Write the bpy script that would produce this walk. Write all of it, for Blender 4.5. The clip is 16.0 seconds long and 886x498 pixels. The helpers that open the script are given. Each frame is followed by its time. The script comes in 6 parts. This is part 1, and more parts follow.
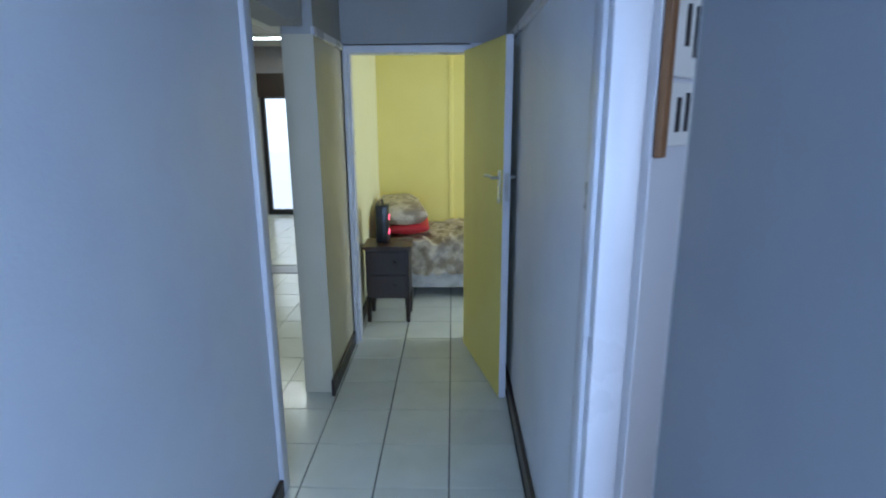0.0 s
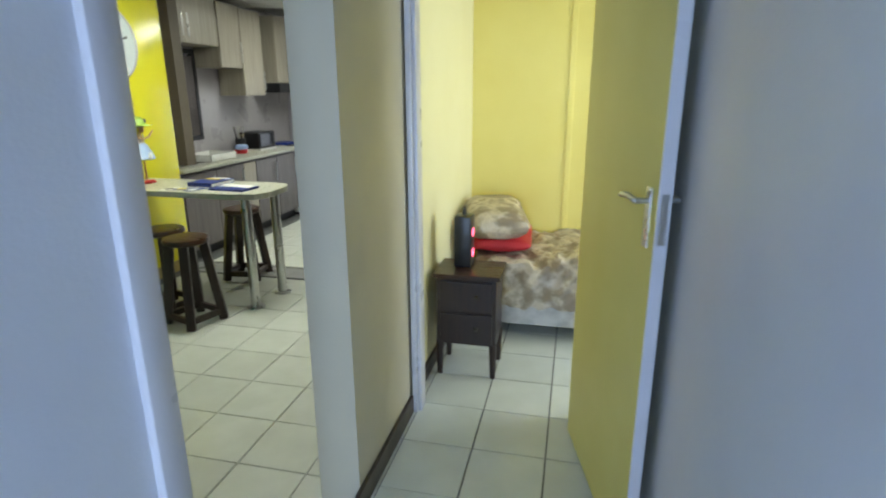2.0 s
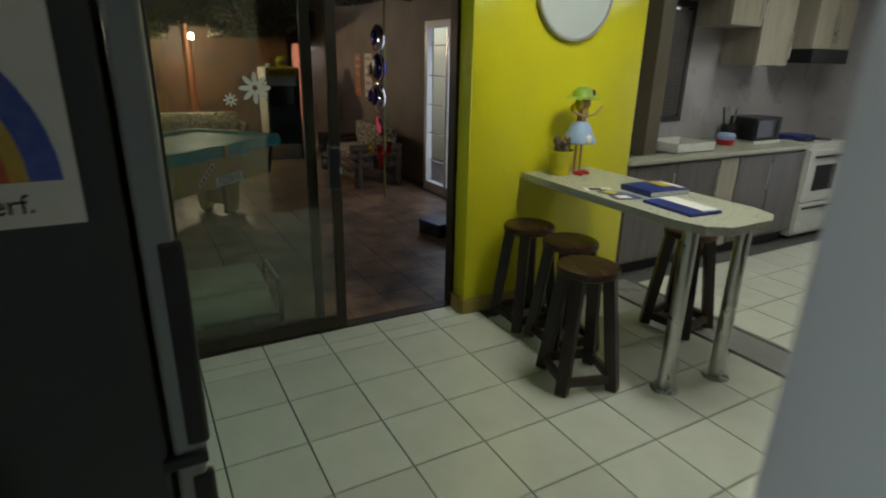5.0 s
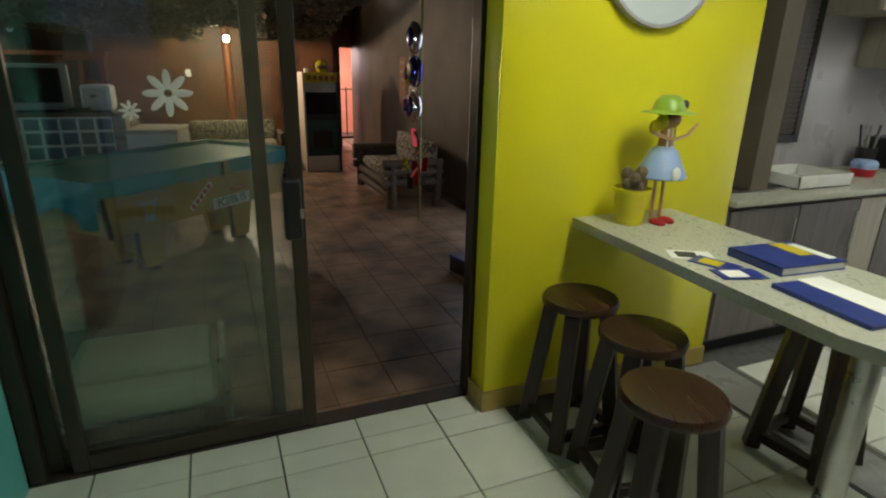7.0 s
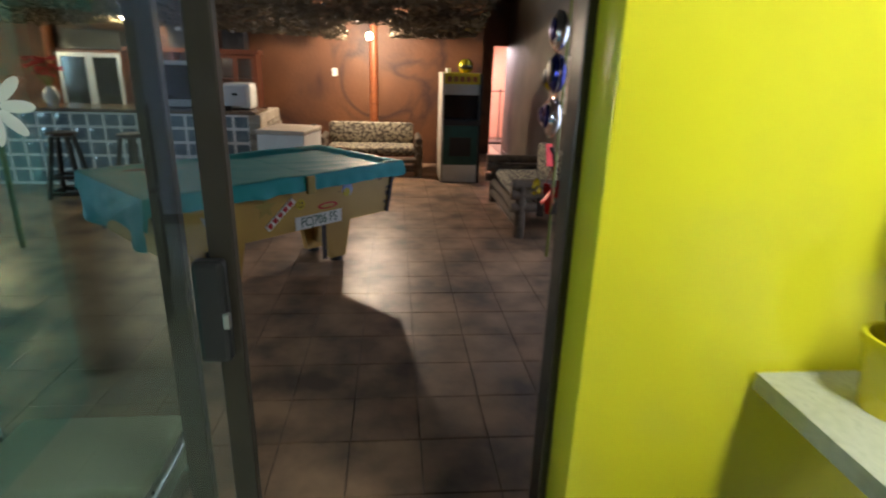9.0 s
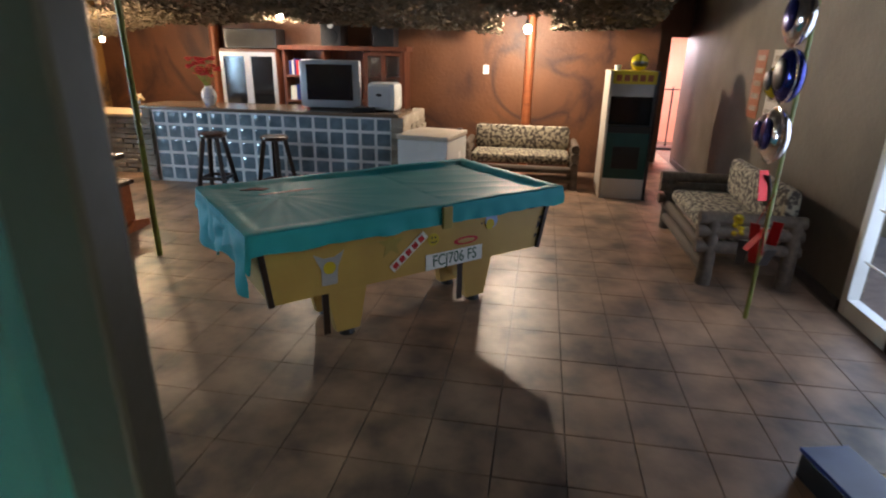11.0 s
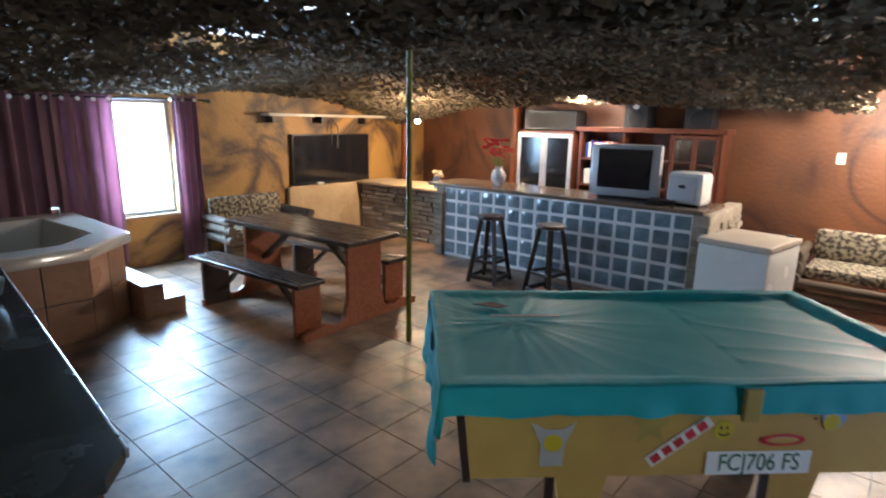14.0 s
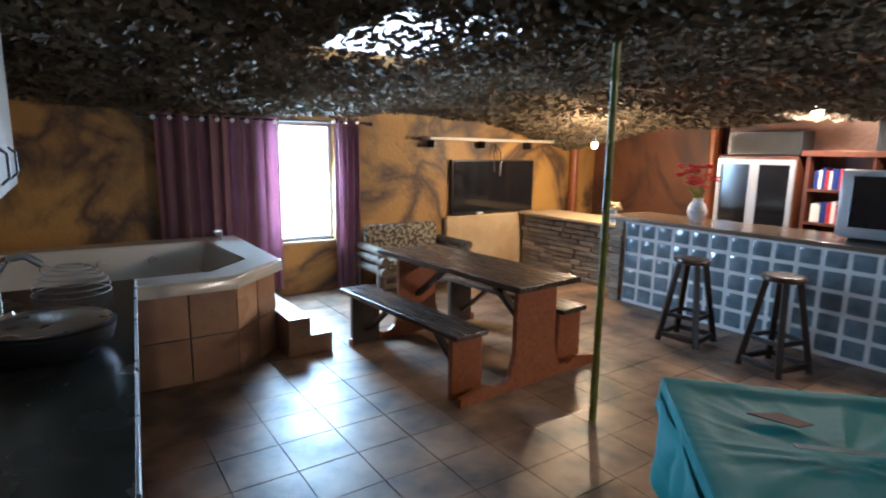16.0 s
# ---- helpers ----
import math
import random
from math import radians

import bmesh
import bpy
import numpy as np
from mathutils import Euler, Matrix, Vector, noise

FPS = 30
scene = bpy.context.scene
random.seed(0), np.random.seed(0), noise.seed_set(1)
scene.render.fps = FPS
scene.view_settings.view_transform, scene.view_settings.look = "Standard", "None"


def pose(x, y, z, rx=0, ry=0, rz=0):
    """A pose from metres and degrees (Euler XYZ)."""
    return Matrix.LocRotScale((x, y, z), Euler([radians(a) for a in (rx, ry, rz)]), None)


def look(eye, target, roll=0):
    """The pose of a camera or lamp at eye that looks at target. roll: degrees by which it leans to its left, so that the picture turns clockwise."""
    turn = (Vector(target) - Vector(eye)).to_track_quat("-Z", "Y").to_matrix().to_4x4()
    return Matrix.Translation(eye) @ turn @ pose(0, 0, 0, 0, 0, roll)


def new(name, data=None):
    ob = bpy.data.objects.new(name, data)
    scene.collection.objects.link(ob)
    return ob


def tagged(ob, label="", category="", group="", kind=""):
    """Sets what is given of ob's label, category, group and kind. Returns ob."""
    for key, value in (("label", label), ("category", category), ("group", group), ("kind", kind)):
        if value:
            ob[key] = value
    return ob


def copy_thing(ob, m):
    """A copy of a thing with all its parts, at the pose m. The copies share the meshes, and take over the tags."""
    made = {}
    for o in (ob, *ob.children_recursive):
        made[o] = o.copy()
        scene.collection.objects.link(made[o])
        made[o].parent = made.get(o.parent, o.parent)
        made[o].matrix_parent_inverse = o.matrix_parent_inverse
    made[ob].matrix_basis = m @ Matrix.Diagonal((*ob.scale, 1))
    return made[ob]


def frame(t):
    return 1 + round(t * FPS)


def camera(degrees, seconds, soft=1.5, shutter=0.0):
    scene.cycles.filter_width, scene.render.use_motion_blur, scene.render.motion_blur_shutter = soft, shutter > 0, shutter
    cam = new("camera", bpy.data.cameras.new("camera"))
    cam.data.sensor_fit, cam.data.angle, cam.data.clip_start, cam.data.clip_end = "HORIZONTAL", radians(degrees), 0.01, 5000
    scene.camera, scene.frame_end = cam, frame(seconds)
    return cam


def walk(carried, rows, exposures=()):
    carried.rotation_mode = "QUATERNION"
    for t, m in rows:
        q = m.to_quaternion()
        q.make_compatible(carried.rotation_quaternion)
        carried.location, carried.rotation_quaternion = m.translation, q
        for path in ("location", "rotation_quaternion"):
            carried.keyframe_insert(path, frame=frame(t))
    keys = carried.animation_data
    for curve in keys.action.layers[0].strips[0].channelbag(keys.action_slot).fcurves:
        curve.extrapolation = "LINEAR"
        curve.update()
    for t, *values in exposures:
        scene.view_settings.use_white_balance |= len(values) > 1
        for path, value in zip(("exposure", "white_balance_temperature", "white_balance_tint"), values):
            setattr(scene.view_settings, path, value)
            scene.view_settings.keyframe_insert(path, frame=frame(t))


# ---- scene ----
cam = camera(77.3, 16.0, 2.0, 0.5)
PATH = [
    (0, (0.019, 0.105, 1.647), (-0.017, 2.044, 1.16), -0.3),
    (0.5, (0.037, 0.425, 1.652), (-0.121, 2.352, 1.138), -0.1),
    (1, (0.015, 0.755, 1.637), (-0.207, 2.671, 1.106), -0.1),
    (1.5, (0.045, 1.108, 1.633), (-0.269, 3.009, 1.094), -0.3),
    (2, (0.048, 1.409, 1.606), (-0.394, 3.28, 1.053), -0.3),
    (2.5, (0.009, 1.728, 1.575), (-0.652, 3.531, 1.014), -0.1),
    (3, (-0.081, 1.977, 1.564), (-1.028, 3.631, 0.958), 0.1),
    (3.5, (-0.148, 2.228, 1.558), (-1.444, 3.623, 0.944), -0.1),
    (4, (-0.241, 2.427, 1.563), (-1.734, 3.598, 0.929), -0.2),
    (4.5, (-0.463, 2.613, 1.564), (-2.057, 3.634, 0.916), 0.6),
    (7, (-1.532, 3.477, 1.509), (-3.286, 4.203, 0.878), 1.3),
    (7.5, (-1.716, 3.661, 1.508), (-3.504, 4.295, 0.875), 1.3),
    (8, (-2.005, 3.859, 1.505), (-3.833, 4.362, 0.868), 1.2),
    (8.5, (-2.233, 3.98, 1.49), (-4.086, 4.381, 0.855), 1.6),
    (9, (-2.489, 4.109, 1.505), (-4.375, 4.286, 0.863), 1.7),
    (11.5, (-3.551, 3.983, 1.583), (-5.393, 3.559, 0.929), 0.8),
    (12, (-3.702, 3.946, 1.617), (-5.521, 3.394, 0.997), 0.8),
    (12.5, (-3.864, 3.899, 1.592), (-5.652, 3.237, 0.988), 0.8),
    (13, (-4.075, 3.923, 1.612), (-5.748, 2.972, 1.067), 0.8),
    (13.5, (-4.197, 3.925, 1.624), (-5.742, 2.753, 1.135), 0.8),
    (14, (-4.252, 3.854, 1.621), (-5.738, 2.593, 1.171), 1.0),
    (14.5, (-4.344, 3.656, 1.582), (-5.772, 2.308, 1.204), 0.9),
    (15, (-4.448, 3.453, 1.552), (-5.799, 2.023, 1.191), 0.9),
    (15.5, (-4.596, 3.229, 1.547), (-5.822, 1.689, 1.196), 1.0),
    (16, (-4.685, 3.056, 1.509), (-5.799, 1.431, 1.163), 0.9),
]
walk(cam, [(t, look(eye, target, roll)) for t, eye, target, roll in PATH], [(0, -0.1, 6000, 10), (1.5, 0.5, 6700, 10), (2.5, 0.4, 6700, 10), (3.5, -0.05, 6800, 10), (4.5, -0.5, 7000, 10), (7, -0.15, 7000, 10), (9, 0.7, 6500, 10), (11.5, 0.9, 6100, 10), (13.5, 1.25, 5700, 10), (16, 1.25, 5700, 10)])

# ---- light ----
world = bpy.data.worlds.new("sky")
scene.world = world
world.use_nodes = True
sky = world.node_tree.nodes.new("ShaderNodeTexSky")
sky.sky_type, sky.sun_disc, sky.sun_elevation, sky.sun_rotation = "NISHITA", False, radians(48), radians(150)
world.node_tree.nodes["Background"].inputs[1].default_value = 0.15
world.node_tree.links.new(sky.outputs[0], world.node_tree.nodes["Background"].inputs[0])


def lamp(name, kind, place, power, colour, size=0.1, target=None, size_y=None):
    data = bpy.data.lights.new(name, kind)
    data.energy, data.color = power, colour
    if kind == "AREA":
        data.size = size
        if size_y:
            data.shape, data.size_y = "RECTANGLE", size_y
    elif kind == "POINT":
        data.shadow_soft_size = size
    ob = new(name, data)
    ob.matrix_world = look(place, target) if target else Matrix.Translation(place)
    return ob


sun = bpy.data.lights.new("sun", "SUN")
sun.energy, sun.angle, sun.color = 4.5, radians(0.5), (1.0, 0.95, 0.88)
new("sun", sun).matrix_world = look((0, 0, 9), (0.8, 1.4, 6.9))
# daylight that enters by the windows and the entrance
lamp("entrance_daylight", "AREA", (0.1, -1.35, 1.5), 85, (0.42, 0.63, 1.0), 1.0, (-0.2, 3, 1.2), 1.8)
lamp("bedroom_window_daylight", "AREA", (2.25, 4.75, 1.5), 40, (0.72, 0.85, 1.0), 1.2, (-1, 4.9, 1.0), 1.2)
# unseen fill lamp added to brighten the side room, which has no window
lamp("side_room_fill", "AREA", (1.2, -0.3, 1.7), 24, (0.6, 0.75, 1.0), 1.0, (0.9, 1.3, 1.1), 1.2)
lamp("kitchen_tube_light", "AREA", (-2.2, 5.0, 2.5), 30, (0.93, 1.0, 0.9), 1.2, (-2.2, 5.0, 0), 0.25)
lamp("kitchen_tube_light", "AREA", (-2.4, 7.6, 2.5), 22, (0.93, 1.0, 0.92), 1.2, (-2.4, 7.6, 0), 0.25)
lamp("south_window_daylight", "AREA", (-6.88, -2.98, 1.15), 75, (0.5, 0.76, 1.0), 0.64, (-6.6, 1.0, 0.2), 1.25)
lamp("patio_door_daylight", "AREA", (-6.65, 6.28, 1.0), 6, (0.72, 0.85, 1.0), 1.0, (-6.9, 3.0, 0.3), 1.8)
lamp("far_room_daylight", "AREA", (-14.2, 5.6, 1.9), 95, (1.0, 0.78, 0.8), 1.0, (-13.6, 6.4, 0.3), 0.8)
lamp("bulb_light", "POINT", (-10.6, 3.78, 1.8), 100, (1.0, 0.81, 0.6), 0.05)
lamp("bulb_light", "POINT", (-10.78, 0.54, 1.95), 36, (1.0, 0.81, 0.6), 0.05)
lamp("bulb_light", "POINT", (-9.87, -1.4, 1.61), 55, (1.0, 0.7, 0.4), 0.05)

# ---- materials ----


def mat(name, a, b=None, rough=0.6, scale=6.0, bump=0.1, fine=60.0, metal=0.0, spread=0.5, vary=0.0, detail=6.0, contrast=0.25, placed=False):
    """Two colours mixed by coarse noise, fine relief by a second noise; vary: change from object to object."""
    m = bpy.data.materials.new(name)
    m.use_nodes = True
    nt = m.node_tree
    n, l = nt.nodes, nt.links
    p = n["Principled BSDF"]
    p.inputs["Roughness"].default_value, p.inputs["Metallic"].default_value = rough, metal
    tc = n.new("ShaderNodeTexCoord")
    no = n.new("ShaderNodeTexNoise")
    no.inputs["Scale"].default_value, no.inputs["Detail"].default_value = scale, detail
    where = n.new("ShaderNodeNewGeometry").outputs["Position"] if placed else tc.outputs["Object"]
    l.new(where, no.inputs["Vector"])
    ramp = n.new("ShaderNodeValToRGB")
    e = ramp.color_ramp.elements
    e[0].position, e[1].position = spread - contrast, spread + contrast
    e[0].color, e[1].color = (*a, 1), (*(b or [c * 0.8 for c in a]), 1)
    l.new(no.outputs["Fac"], ramp.inputs[0])
    out = ramp.outputs[0]
    if vary:
        info, hs, mr = n.new("ShaderNodeObjectInfo"), n.new("ShaderNodeHueSaturation"), n.new("ShaderNodeMapRange")
        mr.inputs[3].default_value, mr.inputs[4].default_value = 1 - vary, 1 + vary
        l.new(info.outputs["Random"], mr.inputs[0])
        l.new(mr.outputs[0], hs.inputs["Value"])
        l.new(out, hs.inputs["Color"])
        out = hs.outputs[0]
    l.new(out, p.inputs["Base Color"])
    f = n.new("ShaderNodeTexNoise")
    f.inputs["Scale"].default_value, f.inputs["Detail"].default_value = fine, 4
    l.new(where, f.inputs["Vector"])
    rr = n.new("ShaderNodeMapRange")
    rr.inputs[3].default_value, rr.inputs[4].default_value = max(0.02, rough - 0.12), min(1, rough + 0.12)
    l.new(no.outputs["Fac"], rr.inputs[0])
    l.new(rr.outputs[0], p.inputs["Roughness"])
    if bump:
        bp = n.new("ShaderNodeBump")
        bp.inputs["Strength"].default_value, bp.inputs["Distance"].default_value = bump, 0.02
        l.new(f.outputs["Fac"], bp.inputs["Height"])
        l.new(bp.outputs[0], p.inputs["Normal"])
    return m


def wood(name, a, b, axis=1, rough=0.4, ring=9.0):
    m = mat(name, a, b, rough, 3.0, 0.08, 40)
    nt = m.node_tree
    n, l = nt.nodes, nt.links
    mp = n.new("ShaderNodeMapping")
    s = [ring * 4] * 3
    s[axis] = ring * 0.25
    mp.inputs["Scale"].default_value = s
    no = [x for x in n if x.bl_idname == "ShaderNodeTexNoise"]
    l.new(n["Texture Coordinate"].outputs["Object"], mp.inputs[0])
    for x in no:
        l.new(mp.outputs[0], x.inputs["Vector"])
    no[0].inputs["Scale"].default_value, no[1].inputs["Scale"].default_value = 1.0, 3.0
    return m


def painted_rock(name, a, b, vein):
    """Plaster painted like rock: two earth colours and dark winding veins."""
    m = mat(name, a, b, 0.55, 1.3, 0.35, 22)
    nt = m.node_tree
    n, l = nt.nodes, nt.links
    p = n["Principled BSDF"]
    tc = n["Texture Coordinate"]
    w = n.new("ShaderNodeTexNoise")
    w.inputs["Scale"].default_value, w.inputs["Detail"].default_value, w.inputs["Distortion"].default_value = 0.8, 5, 0.9
    l.new(tc.outputs["Object"], w.inputs["Vector"])
    r = n.new("ShaderNodeValToRGB")
    e = r.color_ramp.elements
    e[0].position, e[0].color = 0.42, (0, 0, 0, 1)
    e[1].position, e[1].color = 0.58, (0, 0, 0, 1)
    mid = r.color_ramp.elements.new(0.5)
    mid.color = (0.92, 0.92, 0.92, 1)
    l.new(w.outputs["Fac"], r.inputs[0])
    mix = n.new("ShaderNodeMixRGB")
    mix.inputs[2].default_value = (*vein, 1)
    patch, fade = n.new("ShaderNodeTexNoise"), n.new("ShaderNodeMath")
    patch.inputs["Scale"].default_value, patch.inputs["Detail"].default_value = 1.9, 4
    l.new(tc.outputs["Object"], patch.inputs["Vector"])
    gate = n.new("ShaderNodeMapRange")
    gate.inputs[1].default_value, gate.inputs[2].default_value = 0.24, 0.46
    l.new(patch.outputs["Fac"], gate.inputs[0])
    fade.operation = "MULTIPLY"
    l.new(r.outputs[0], fade.inputs[0])
    l.new(gate.outputs[0], fade.inputs[1])
    l.new(fade.outputs[0], mix.inputs[0])
    l.new(p.inputs["Base Color"].links[0].from_socket, mix.inputs[1])
    l.new(mix.outputs[0], p.inputs["Base Color"])
    return m


def glow(name, colour, strength):
    m = bpy.data.materials.new(name)
    m.use_nodes = True
    p = m.node_tree.nodes["Principled BSDF"]
    p.inputs["Base Color"].default_value = (*colour, 1)
    p.inputs["Emission Color"].default_value, p.inputs["Emission Strength"].default_value = (*colour, 1), strength
    return m


def clear(name, tint=(1, 1, 1), rough=0.0, see=0.9):
    """Thin pane: mostly clear, mirrors by Fresnel."""
    m = bpy.data.materials.new(name)
    m.use_nodes = True
    nt = m.node_tree
    n, l = nt.nodes, nt.links
    n.remove(n["Principled BSDF"])
    t, g, mx, fr = n.new("ShaderNodeBsdfTransparent"), n.new("ShaderNodeBsdfGlossy"), n.new("ShaderNodeMixShader"), n.new("ShaderNodeLayerWeight")
    mr = n.new("ShaderNodeMapRange")
    mr.inputs[1].default_value, mr.inputs[3].default_value, mr.inputs[4].default_value = 0.35, 0.06, 0.5
    t.inputs[0].default_value = (*[c * see for c in tint], 1)
    g.inputs["Roughness"].default_value = rough
    l.new(fr.outputs["Facing"], mr.inputs[0])
    l.new(mr.outputs[0], mx.inputs[0])
    l.new(t.outputs[0], mx.inputs[1])
    l.new(g.outputs[0], mx.inputs[2])
    l.new(mx.outputs[0], n["Material Output"].inputs[0])
    return m


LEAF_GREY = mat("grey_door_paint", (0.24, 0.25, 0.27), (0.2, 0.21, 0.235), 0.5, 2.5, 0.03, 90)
WHITE_WALL = mat("hall_plaster", (0.72, 0.74, 0.78), (0.66, 0.67, 0.72), 0.45, 2.5, 0.06, 90)
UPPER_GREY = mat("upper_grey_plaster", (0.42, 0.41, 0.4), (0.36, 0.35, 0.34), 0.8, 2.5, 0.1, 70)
PIER_WALL = mat("cream_plaster", (0.62, 0.56, 0.42), (0.55, 0.5, 0.38), 0.5, 2.5, 0.06, 90)
CREAM_YELLOW = mat("cream_yellow_plaster", (0.84, 0.79, 0.5), (0.8, 0.74, 0.43), 0.5, 2.0, 0.06, 90)
YELLOW_PALE = mat("bedroom_yellow", (0.85, 0.73, 0.22), (0.8, 0.67, 0.18), 0.5, 2.0, 0.06, 90)
YELLOW = mat("bright_yellow_wall", (0.78, 0.72, 0.03), (0.72, 0.65, 0.025), 0.22, 2.2, 0.05, 50)
TURQUOISE = mat("turquoise_paint", (0.13, 0.52, 0.5), (0.1, 0.45, 0.44), 0.4, 2.2, 0.05, 50)
KITCHEN_WALL = mat("kitchen_wall_tiles", (0.42, 0.4, 0.42), (0.34, 0.32, 0.34), 0.3, 4, 0.05, 40)
CEILING_WHITE = mat("ceiling_white", (0.75, 0.75, 0.72), (0.7, 0.7, 0.67), 0.8, 3, 0.05, 60)
TRIM = mat("trim_gloss_paint", (0.66, 0.65, 0.68), (0.6, 0.59, 0.62), 0.3, 5, 0.04, 70)
SKIRT = mat("dark_brown_skirting", (0.05, 0.035, 0.03), (0.03, 0.022, 0.02), 0.4, 8, 0.05, 60)
SKIRT_Y = mat("ochre_skirting_tile", (0.4, 0.31, 0.08), (0.34, 0.25, 0.06), 0.4, 8, 0.05, 60)
GROUT = mat("dark_grout", (0.13, 0.13, 0.125), (0.08, 0.08, 0.08), 0.9, 20, 0.3, 120)
TILE_W = mat("white_floor_tile", (0.68, 0.7, 0.63), (0.6, 0.62, 0.55), 0.17, 5, 0.015, 30, vary=0.05, placed=True)
TILE_B = mat("brown_slate_tile", (0.36, 0.225, 0.14), (0.09, 0.06, 0.045), 0.4, 3.3, 0.08, 12, contrast=0.17, vary=0.06, placed=True)
GROUT_B = mat("brown_grout", (0.2, 0.14, 0.1), (0.12, 0.085, 0.065), 0.8, 9, 0.3, 90)
TILE_J = mat("terracotta_tile", (0.5, 0.3, 0.18), (0.3, 0.15, 0.085), 0.3, 4.0, 0.06, 20, vary=0.14, placed=True)
TILE_G = mat("grey_border_tile", (0.27, 0.27, 0.26), (0.2, 0.2, 0.2), 0.3, 6, 0.05, 40)
OCHRE = painted_rock("ochre_painted_rock", (0.5, 0.28, 0.07), (0.34, 0.17, 0.05), (0.05, 0.03, 0.025))
ORANGE = painted_rock("rust_painted_rock", (0.19, 0.075, 0.03), (0.1, 0.038, 0.018), (0.05, 0.02, 0.015))
KHAKI = mat("khaki_plaster", (0.14, 0.115, 0.08), (0.095, 0.077, 0.056), 0.6, 2.0, 0.2, 30)
DARK_ROOF = mat("dark_roof_sheet", (0.03, 0.028, 0.025), (0.02, 0.018, 0.016), 0.6, 6, 0.2, 30)
STONE = mat("stacked_stone", (0.42, 0.36, 0.28), (0.22, 0.18, 0.14), 0.8, 7, 0.6, 30, vary=0.25)
STONE_PALE = mat("pale_stone", (0.6, 0.46, 0.28), (0.44, 0.3, 0.17), 0.75, 3.5, 0.5, 18)
CHOC = wood("dark_stained_wood", (0.035, 0.018, 0.012), (0.016, 0.009, 0.007), 2, 0.35)
SEAT_WOOD = wood("worn_seat_wood", (0.06, 0.026, 0.013), (0.018, 0.009, 0.006), 0, 0.3)
TABLE_WOOD = wood("dark_tabletop_wood", (0.075, 0.045, 0.03), (0.03, 0.02, 0.015), 1, 0.28)
RED_WOOD = wood("red_brown_wood", (0.33, 0.1, 0.035), (0.2, 0.055, 0.02), 1, 0.4)
MAHOGANY = wood("mahogany", (0.16, 0.05, 0.025), (0.08, 0.025, 0.014), 2, 0.35)
LOG = wood("rough_log", (0.13, 0.095, 0.065), (0.055, 0.038, 0.028), 0, 0.8, 5)
OAK_GREY = wood("grey_oak_laminate", (0.42, 0.38, 0.31), (0.3, 0.27, 0.22), 2, 0.4)
GREY_LAM = wood("grey_brown_laminate", (0.16, 0.14, 0.135), (0.1, 0.085, 0.085), 2, 0.35)
BAMBOO = mat("green_bamboo", (0.22, 0.28, 0.05), (0.12, 0.1, 0.03), 0.4, 9, 0.1, 40)
WORKTOP = mat("pale_granite_laminate", (0.5, 0.5, 0.42), (0.36, 0.36, 0.29), 0.3, 45, 0.02, 90)
BARTOP = wood("bar_top_wood", (0.2, 0.14, 0.1), (0.11, 0.08, 0.06), 1, 0.22)
BLACK = mat("black_plastic", (0.012, 0.012, 0.014), (0.02, 0.02, 0.022), 0.35, 9, 0.03, 60)
BLACK_TOP = mat("black_granite_top", (0.034, 0.04, 0.04), (0.038, 0.045, 0.044), 0.25, 4, 0.01, 90)
SCREEN = mat("screen_glass", (0.01, 0.011, 0.014), (0.014, 0.014, 0.018), 0.08, 2, 0, 10)
SILVER = mat("silver_plastic", (0.5, 0.5, 0.52), (0.44, 0.44, 0.46), 0.35, 8, 0.02, 60, metal=0.3)
STEEL = mat("brushed_steel", (0.6, 0.6, 0.58), (0.5, 0.5, 0.48), 0.3, 14, 0.03, 80, metal=1.0)
FRIDGE = mat("graphite_metal", (0.06, 0.064, 0.062), (0.045, 0.048, 0.047), 0.4, 3, 0.03, 200, metal=0.4)
FRIDGE_EDGE = mat("grey_fridge_edge", (0.28, 0.3, 0.3), (0.24, 0.26, 0.26), 0.35, 6, 0.02, 90, metal=0.4)
WHITE_ENAMEL = mat("white_enamel", (0.72, 0.72, 0.7), (0.66, 0.66, 0.63), 0.25, 4, 0.02, 40)
ACRYLIC = mat("tub_acrylic", (0.62, 0.58, 0.52), (0.56, 0.52, 0.46), 0.15, 3, 0.0, 40)
BRONZE = mat("bronze_aluminium", (0.06, 0.05, 0.038), (0.045, 0.038, 0.03), 0.35, 7, 0.03, 80, metal=0.5)
COVER = mat("teal_vinyl_cover", (0.035, 0.34, 0.37), (0.025, 0.29, 0.32), 0.55, 3, 0.04, 9)
COVER_DARK = mat("dark_green_vinyl", (0.015, 0.13, 0.11), (0.012, 0.1, 0.085), 0.65, 3, 0.15, 9)
PLY = mat("ochre_board", (0.52, 0.34, 0.09), (0.44, 0.27, 0.07), 0.4, 4, 0.05, 40)
CURTAIN = mat("plum_curtain", (0.33, 0.17, 0.22), (0.24, 0.115, 0.15), 0.55, 3, 0.1, 150)
TAPESTRY = mat("patterned_upholstery", (0.36, 0.31, 0.22), (0.07, 0.055, 0.045), 0.9, 26, 0.3, 140, contrast=0.06, detail=1.5)
QUILT = mat("beige_satin_quilt", (0.58, 0.5, 0.38), (0.28, 0.22, 0.15), 0.3, 9, 0.25, 26, contrast=0.07)
MATTRESS = mat("grey_print_fabric", (0.6, 0.58, 0.55), (0.4, 0.39, 0.37), 0.8, 9, 0.1, 80, contrast=0.12)
RED = mat("red_cloth", (0.55, 0.02, 0.03), (0.4, 0.015, 0.02), 0.6, 6, 0.1, 80)
LEAF_NET = mat("camouflage_leaf", (0.17, 0.13, 0.085), (0.085, 0.066, 0.044), 0.8, 2.2, 0.2, 30)
